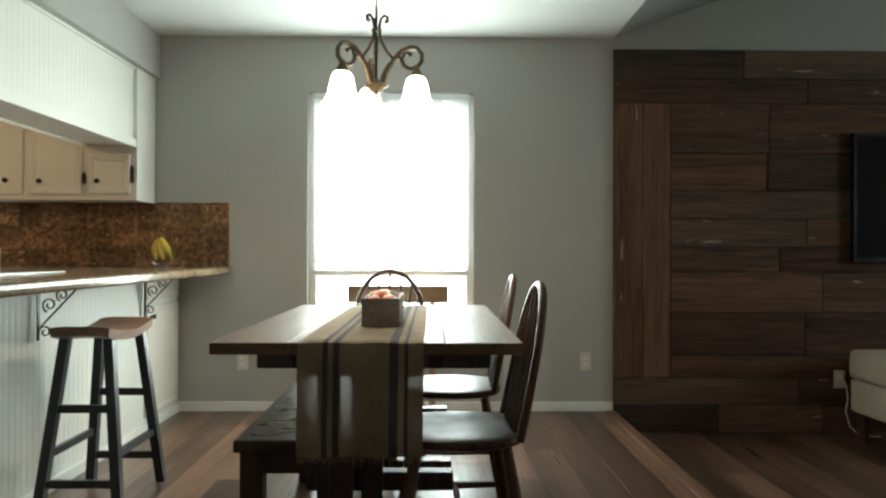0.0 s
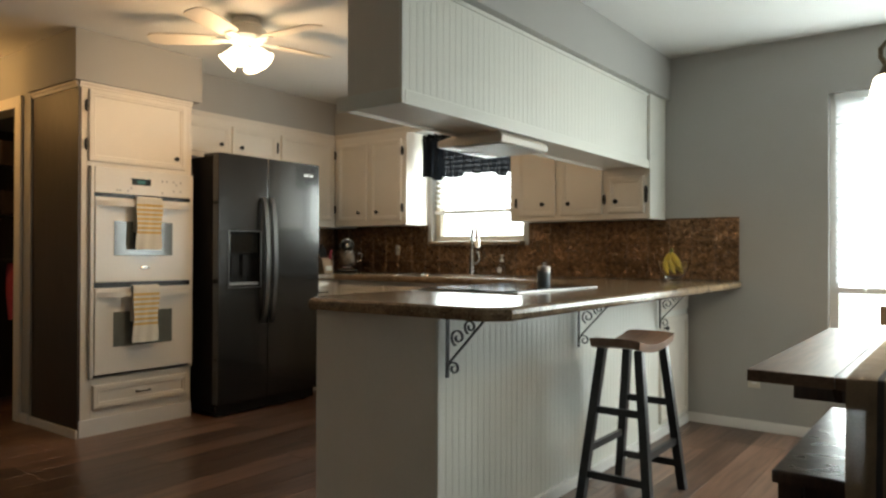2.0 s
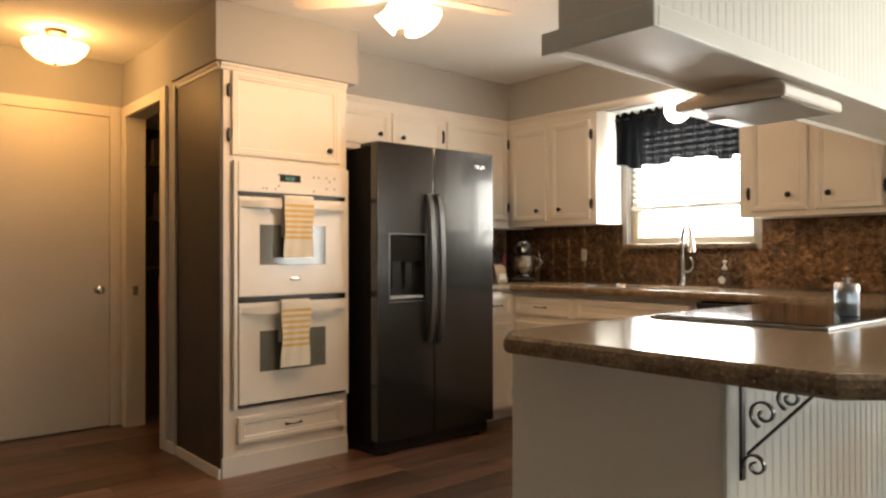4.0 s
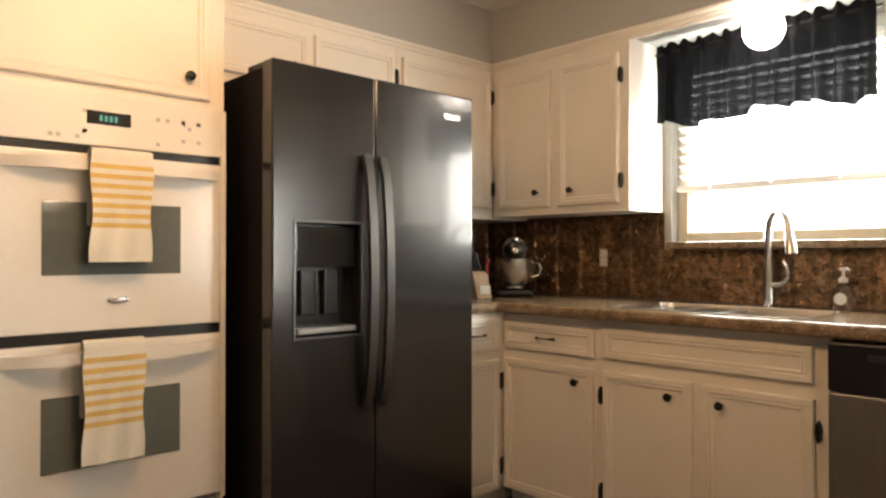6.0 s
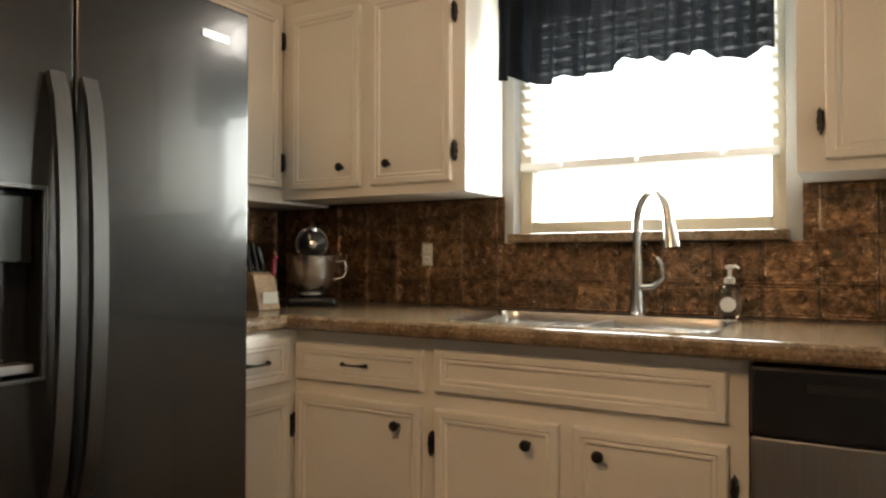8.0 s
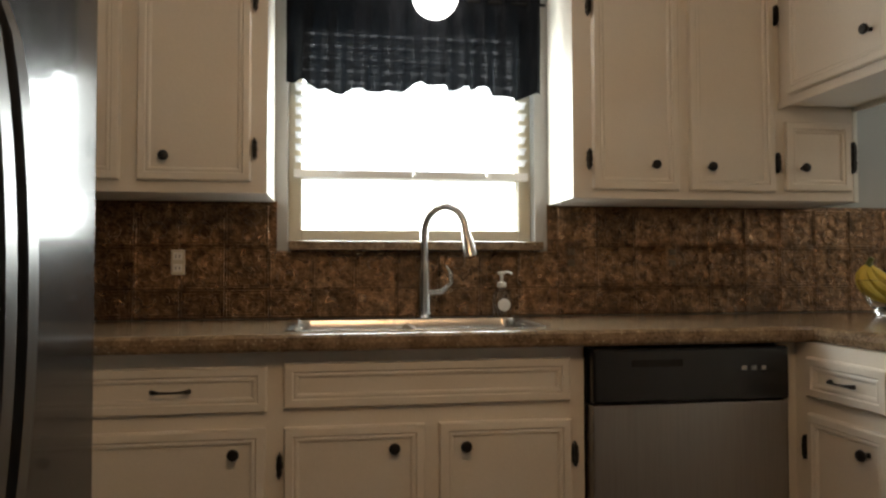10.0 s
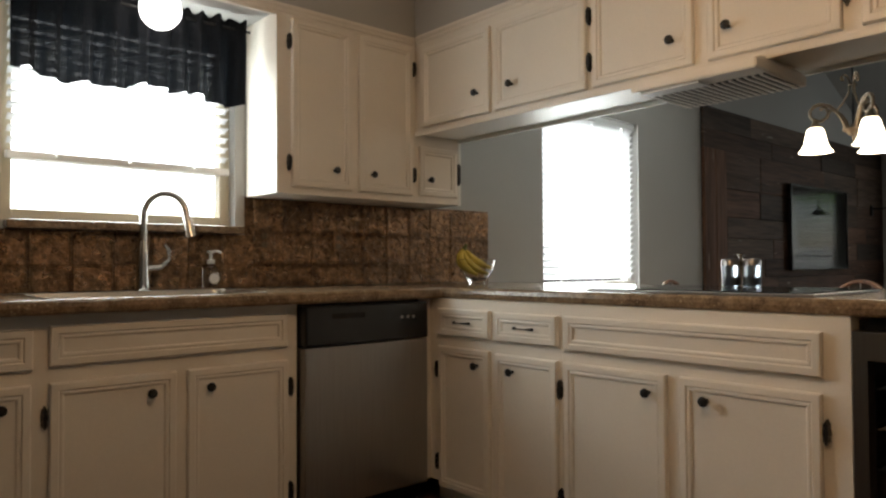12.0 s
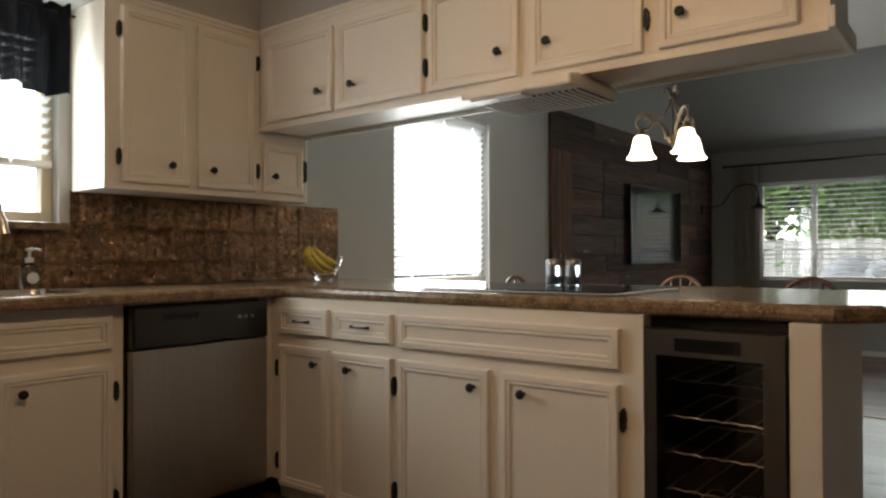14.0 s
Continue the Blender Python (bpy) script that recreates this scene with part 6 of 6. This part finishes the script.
ot = thing("ottoman", (2.65, 3.75, STEP), "beige upholstered ottoman with a cushioned top", "ottoman")
part("cushion", box(2.22, 3.08, 3.42, 4.10, 0.245, 0.428, 0.05, segments=4), BEIGE, ot, smooth=True)
part("base", box(2.235, 3.065, 3.43, 4.09, 0.045, 0.243, 0.02, segments=3), BEIGE, ot, smooth=True)
for x in (2.29, 3.01):
    for y in (3.48, 4.04):
        part("foot", lathe([(0.03, 0), (0.035, 0.175)], (x, y, STEP), 12), DARKWOOD, ot)
wire = [(2.245, 4.215, 0.235), (2.245, 4.19, 0.225), (2.262, 4.18, 0.19), (2.275, 4.18, 0.10), (2.255, 4.17, 0.02), (2.27, 4.15, -0.07), (2.32, 4.12, STEP + 0.006), (2.45, 4.12, STEP + 0.006)]
pc = thing("power_cord", (2.245, 4.21, STEP), "white power cord plugged into the wall", "cord")
part("cable", tube(wire, 0.004, 6), WHITEPL, pc, smooth=True)
part("plug", box(2.232, 2.258, 4.190, 4.2175, 0.222, 0.248, 0.004), WHITEPL, pc)

rod = thing("curtain_rod", (4.90, 2.4, 2.22), "black curtain rod above the living room window", "curtain rod")
part("pole", tube([(4.91, 4.02, 2.19), (4.91, 0.8, 2.19)], 0.012, 10), BLACK, rod)
part("finial", lathe([(0.012, 0), (0.022, 0.01), (0.022, 0.03), (0.0001, 0.04)], (4.91, 4.02, 2.19), 12, axis="y"), BLACK, rod)
for y in (3.95, 2.4, 0.9):
    part("bracket", box(4.91, 5.018, y - 0.008, y + 0.008, 2.182, 2.198), BLACK, rod)


def curtain(y0, y1, label):
    t = thing("curtain", (4.91, (y0 + y1) / 2, STEP), label, "curtain", "living room curtains")
    bm = bmesh.new()
    n, m = 60, 10
    g = []
    for i in range(m + 1):
        z = 2.18 - (2.18 - STEP - 0.02) * i / m
        g.append([bm.verts.new((4.91 + (0.020 + 0.012 * i / m) * math.sin(j / n * 44 + 0.4 * math.sin(i)), y0 + (y1 - y0) * j / n + 0.006 * math.sin(i + j * 0.3), z)) for j in range(n + 1)])
    for a, b in zip(g, g[1:]):
        for j in range(n):
            bm.faces.new((a[j], a[j + 1], b[j + 1], b[j]))
    part("panel", bm, CURTAINM, t, "", True)


curtain(3.62, 3.93, "gathered beige linen curtain panel")
curtain(0.85, 1.2, "gathered beige linen curtain panel")

wl = thing("wall_lamp", (4.62, 4.22, 1.62), "black swing-arm barn wall lamp", "lamp")
part("wall_plate", box(4.59, 4.65, 4.215, 4.236, 1.58, 1.70, 0.004), BLACK, wl)
arm = [(4.62, 4.215, 1.66), (4.62, 4.10, 1.655), (4.62, 3.98, 1.69), (4.62, 3.90, 1.80), (4.62, 3.82, 1.90), (4.62, 3.70, 1.93), (4.62, 3.58, 1.90), (4.62, 3.55, 1.80), (4.62, 3.55, 1.74)]
part("arm", tube(arm, 0.008, 8), BLACK, wl, smooth=True)
part("shade", lathe([(0.018, 0.12), (0.022, 0.06), (0.05, 0.035), (0.125, 0.0), (0.12, -0.002), (0.045, 0.028), (0.016, 0.05)], (4.62, 3.55, 1.625), 24), BLACK, wl, "black flared metal shade", True)

blinds("window_blind", "x", LW[0] + 0.03, LW[1] - 0.03, LW[3] - 0.005, LW[2] + 0.03, EAST + 0.03, radians(0), "open white blind in the living room window", 0.06)

# ---- outside ----
bm = bmesh.new()
q = [bm.verts.new((x, y, -0.45)) for x, y in ((-300, -300), (300, -300), (300, 300), (-300, 300))]
bm.faces.new(q)
structure("ground", bm, GRASS, "green back yard lawn", "ground")


def fence(name, axis, at, u0, u1, label):
    f = thing(name, (at, (u0 + u1) / 2, -0.45) if axis == "x" else ((u0 + u1) / 2, at, -0.45), label, "fence")
    u, k = u0, 0
    data = None
    while u < u1:
        if data is None:
            bm = box(-0.01, 0.01, 0, 0.138, 0, 1.80, 0.004, segments=1) if axis == "x" else box(0, 0.138, -0.01, 0.01, 0, 1.80, 0.004, segments=1)
            data = finish("board", bm, FENCEWOOD)
        b = new("board", data)
        b.parent = f
        b.location = (0, u - (u0 + u1) / 2, 0.02 * math.sin(k * 2.3)) if axis == "x" else (u - (u0 + u1) / 2, 0, 0.02 * math.sin(k * 2.3))
        u += 0.143
        k += 1
    for z in (-0.1, 0.9):
        part("rail", box(at + 0.012, at + 0.05, u0, u1, z, z + 0.09) if axis == "x" else box(u0, u1, at + 0.012, at + 0.05, z, z + 0.09), FENCEWOOD, f)


fence("fence_east", "x", 11.0, -6.0, 7.4, "grey weathered wooden board fence")
bm = bmesh.new()
bm.faces.new([bm.verts.new(p) for p in ((-30, 14, -1), (60, 14, -1), (60, 14, 40), (-30, 14, 40))])
structure("backdrop_sky", bm, SKYGLOW, "bright hazy overcast sky to the north", "backdrop")

# tarpaulin over yard gear by the fence
yr = random.Random(8)
bm = bmesh.new()
bmesh.ops.create_uvsphere(bm, u_segments=28, v_segments=14, radius=1.0)
for v in bm.verts:
    fold = 0.05 * math.sin(v.co.y * 9 + v.co.z * 4) + 0.04 * yr.uniform(-1, 1)
    v.co = Vector((9.4 + v.co.x * (0.55 + fold), 2.9 + v.co.y * (1.05 + fold), max(-0.45, 0.05 + v.co.z * (0.95 + 0.25 * v.co.y + fold))))
solid("covered_gear", bm, TARP, "lumpy grey tarpaulin over yard gear beside the fence", "tarpaulin", (9.4, 2.9, -0.45), True)


def tree(x, y, h, r, seed, label, leaves=7000):
    t = thing("tree", (x, y, -0.45), label, "tree", "back yard trees")
    rr = random.Random(seed)
    bm = bmesh.new()
    top = Vector((x + 0.2, y, h * 0.55))
    tube([(x, y, -0.45), (x + 0.05, y, h * 0.25), top], [0.16, 0.12, 0.09], 8, bm)
    ends = []
    for k in range(9):
        a = rr.uniform(0, 6.28)
        e = top + Vector((math.cos(a) * r * rr.uniform(0.4, 0.9), math.sin(a) * r * rr.uniform(0.4, 0.9), rr.uniform(-0.1, 0.8) * r))
        tube([Vector((x + 0.1, y, h * rr.uniform(0.30, 0.55))), (top + e) / 2 + Vector((0, 0, 0.2)), e], [0.06, 0.04, 0.015], 6, bm)
        ends.append(e)
    part("trunk", bm, BARK, t, "", True)
    bm = bmesh.new()
    for k in range(leaves):
        c = rr.choice(ends) + Vector((rr.gauss(0, 1), rr.gauss(0, 1), rr.gauss(0, 0.8))) * r * 0.33
        d = Vector((rr.gauss(0, 1), rr.gauss(0, 1), rr.gauss(0, 1))).normalized()
        e = d.orthogonal().normalized() * rr.uniform(0.045, 0.09)
        s = d * rr.uniform(0.09, 0.18)
        bm.faces.new([bm.verts.new(p) for p in (c - s, c + e, c + s, c - e)])
    part("crown", bm, LEAF, t)


tree(13.6, 5.6, 4.6, 2.5, 1, "leafy green tree behind the fence")
tree(13.8, 2.6, 4.4, 2.5, 3, "leafy green tree behind the fence")
tree(2.4, 12.6, 6.4, 1.3, 4, "slender leafy green tree in the side yard", 500)

# lamps
lamp("fan_bulb", "POINT", pose(FX, FY, 2.0), 13.5, (1.0, 0.62, 0.32), soft=0.16)
lamp("hall_bulb", "POINT", pose(HX, HY, 2.15), 6, (1.0, 0.50, 0.15), soft=0.12)
lamp("hall_bulb_glow", "POINT", pose(HX, HY, 2.345), 3, (1.0, 0.56, 0.20), soft=0.05)
for p in shades:
    lamp("chandelier_bulb", "POINT", pose(*p), 2.5, (1.0, 0.84, 0.62), soft=0.04)
lamp("globe_bulb", "POINT", pose(-3.618, 3.96, 2.0), 1.5, (1.0, 0.95, 0.88), soft=0.07)

# ---- pieces: floor planks, barn boards, copper tiles, fence ----
rng = random.Random(7)


def piece(name, parent, data, loc):
    ob = new(name, data)
    ob.parent = parent
    ob.location = Vector(loc) - ORIGIN[parent.name]
    return ob


def brick_mesh(name, sx, sy, sz, bev, mat, axis_up="z"):
    """A slab with chamfered upper edges, its corner at the origin."""
    bm = bmesh.new()
    lo = [bm.verts.new(p) for p in ((0, 0, 0), (sx, 0, 0), (sx, sy, 0), (0, sy, 0))]
    mi = [bm.verts.new((p.co.x, p.co.y, sz - bev)) for p in lo]
    hi = [bm.verts.new(p) for p in ((bev, bev, sz), (sx - bev, bev, sz), (sx - bev, sy - bev, sz), (bev, sy - bev, sz))]
    for a, b in ((lo, mi), (mi, hi)):
        for k in range(4):
            bm.faces.new((a[k], a[(k + 1) % 4], b[(k + 1) % 4], b[k]))
    bm.faces.new(hi)
    return finish(name, bm, mat)


MESHES = {}


def plank_mesh(sx, sy, mat):
    key = (round(sx, 3), round(sy, 2), mat.name)
    if key not in MESHES:
        MESHES[key] = brick_mesh("plank", key[0] - 0.0012, key[1] - 0.0015, 0.0065, 0.0005, mat)
    return MESHES[key]


def lay_floor(parent, x0, x1, y0, y1, z, w, length):
    x = x0
    while x < x1 - 0.01:
        ww = min(w, x1 - x)
        y = y0 - rng.choice([0.0, 0.25, 0.5, 0.75, 1.0])
        while y < y1:
            a, b = max(y, y0), min(y + length, y1)
            if b - a > 0.02:
                piece("plank", parent, plank_mesh(ww, b - a, FLOORWOOD), (x, a, z - 0.0065))
            y += length
        x += w


lay_floor(floor, -6.54, EDGE - 0.047, SOUTH, NORTH, 0.0, 0.18, 1.25)
lay_floor(floor_living, EDGE, EAST, SOUTH, NORTH, STEP, 0.18, 1.25)

plank_wall = structure("wall_planks", box(EDGE, EAST, NORTH - 0.008, NORTH - 0.002, STEP, 2.325), DARKGAP, "reclaimed dark brown barn wood feature wall", "wall")


def board(x0, x1, z0, z1, mat):
    t = 0.020 + rng.random() * 0.012
    bm = box(0.0015, x1 - x0 - 0.0015, -t, 0, 0.0015, z1 - z0 - 0.0015, 0.003, segments=1)
    ob = new("board", finish("board", bm, mat))
    ob.parent = plank_wall
    ob.location = (x0, NORTH - 0.008, z0)


for z0, z1, left in ((2.14, 2.325, EDGE), (1.98, 2.14, EDGE), (1.66, 1.98, 1.16), (1.42, 1.66, 1.16), (1.24, 1.42, 1.16), (1.06, 1.24, 1.16), (0.90, 1.06, 1.16), (0.64, 0.90, 1.16), (0.36, 0.64, 1.16), (0.22, 0.36, 1.16), (0.05, 0.22, EDGE), (STEP, 0.05, EDGE)):
    x = left
    while x < EAST - 0.01:
        e = x + rng.uniform(0.55, 1.7)
        if e > EAST - 0.4:
            e = EAST
        board(x, e, z0, z1, BARN)
        x = e
for x0, x1 in ((EDGE, 0.985), (0.985, 1.16)):
    board(x0, x1, 0.22, 1.98, BARNV)

backsplash = structure("backsplash", wall_with_holes("y", NORTH - 0.004, 0.003, WEST + 0.001, -1.66, 0.923, 1.318, [(KW[0] - 0.035, KW[1] + 0.045, 1.157, 1.33)]), COPPER, "stamped aged copper tile backsplash", "backsplash")


def tile_mesh(s, h, seed):
    """An embossed square tile facing south, its centre at the origin."""
    bm = bmesh.new()
    f = lambda u, v, d: Vector((u, -d, v))
    framed(f, -s / 2 + 0.0008, s / 2 - 0.0008, -h / 2 + 0.0008, h / 2 - 0.0008, [(0, 0), (0, 0.003), (0.004, 0.006), (0.009, 0.003), (0.014, 0.0045), (0.018, 0.003)], bm)
    r = random.Random(seed)
    for k in range(2 if h > 0.1 else 1):
        c = (r.uniform(-0.02, 0.02), 0.003, (k - 0.5) * h * 0.35 if h > 0.1 else 0)
        pts = spiral((c[0], -0.004, c[2]), 0.010, 0.042, r.uniform(0, 360), r.uniform(420, 640), 18, (1, 0, 0), (0, 0, h / s))
        tube([(p.x, -0.0035, max(-h / 2 + 0.017, min(h / 2 - 0.017, p.z))) for p in pts], 0.0036, 5, bm)
    return finish("tile", bm, COPPER, False)


TILES = {}
S = 0.148
for row, (z0, z1) in enumerate(((0.924, 1.024), (1.024, 1.172), (1.172, 1.318))):
    x = -1.66 - S
    while x > WEST - 0.05:
        a = max(x, WEST + 0.002)
        inwin = KW[0] - 0.04 < a + S / 2 < KW[1] + 0.045
        if not (inwin and row == 2):
            if inwin and row == 1:
                key, h, zc = ("s", z0), 1.157 - z0, (z0 + 1.157) / 2
            else:
                key, h, zc = ("t", z0), z1 - z0, (z0 + z1) / 2
            w = x + S - a
            if w > 0.03:
                k = (key, rng.randrange(3) if w > S - 0.01 else "end")
                if k not in TILES:
                    TILES[k] = tile_mesh(w, h, len(TILES))
                piece("tile", backsplash, TILES[k], (a + w / 2, NORTH - 0.004, zc))
        x -= S

backsplash_west = structure("backsplash_west", box(WEST + 0.001, WEST + 0.004, 3.30, NORTH - 0.012, 0.923, 1.313), COPPER, "stamped aged copper tile backsplash in the corner", "backsplash")
for row, (z0, z1) in enumerate(((0.924, 1.024), (1.024, 1.172), (1.172, 1.313))):
    y = NORTH - 0.012 - S
    while y > 3.30 - 0.02:
        k = (("t", (0.924, 1.024, 1.172)[row]), rng.randrange(3))
        if k in TILES:
            ob = piece("tile", backsplash_west, TILES[k], (WEST + 0.004, y + S / 2, (z0 + z1) / 2 - (0.0025 if row == 2 else 0)))
            ob.rotation_euler = (0, 0, radians(90))
        y -= S
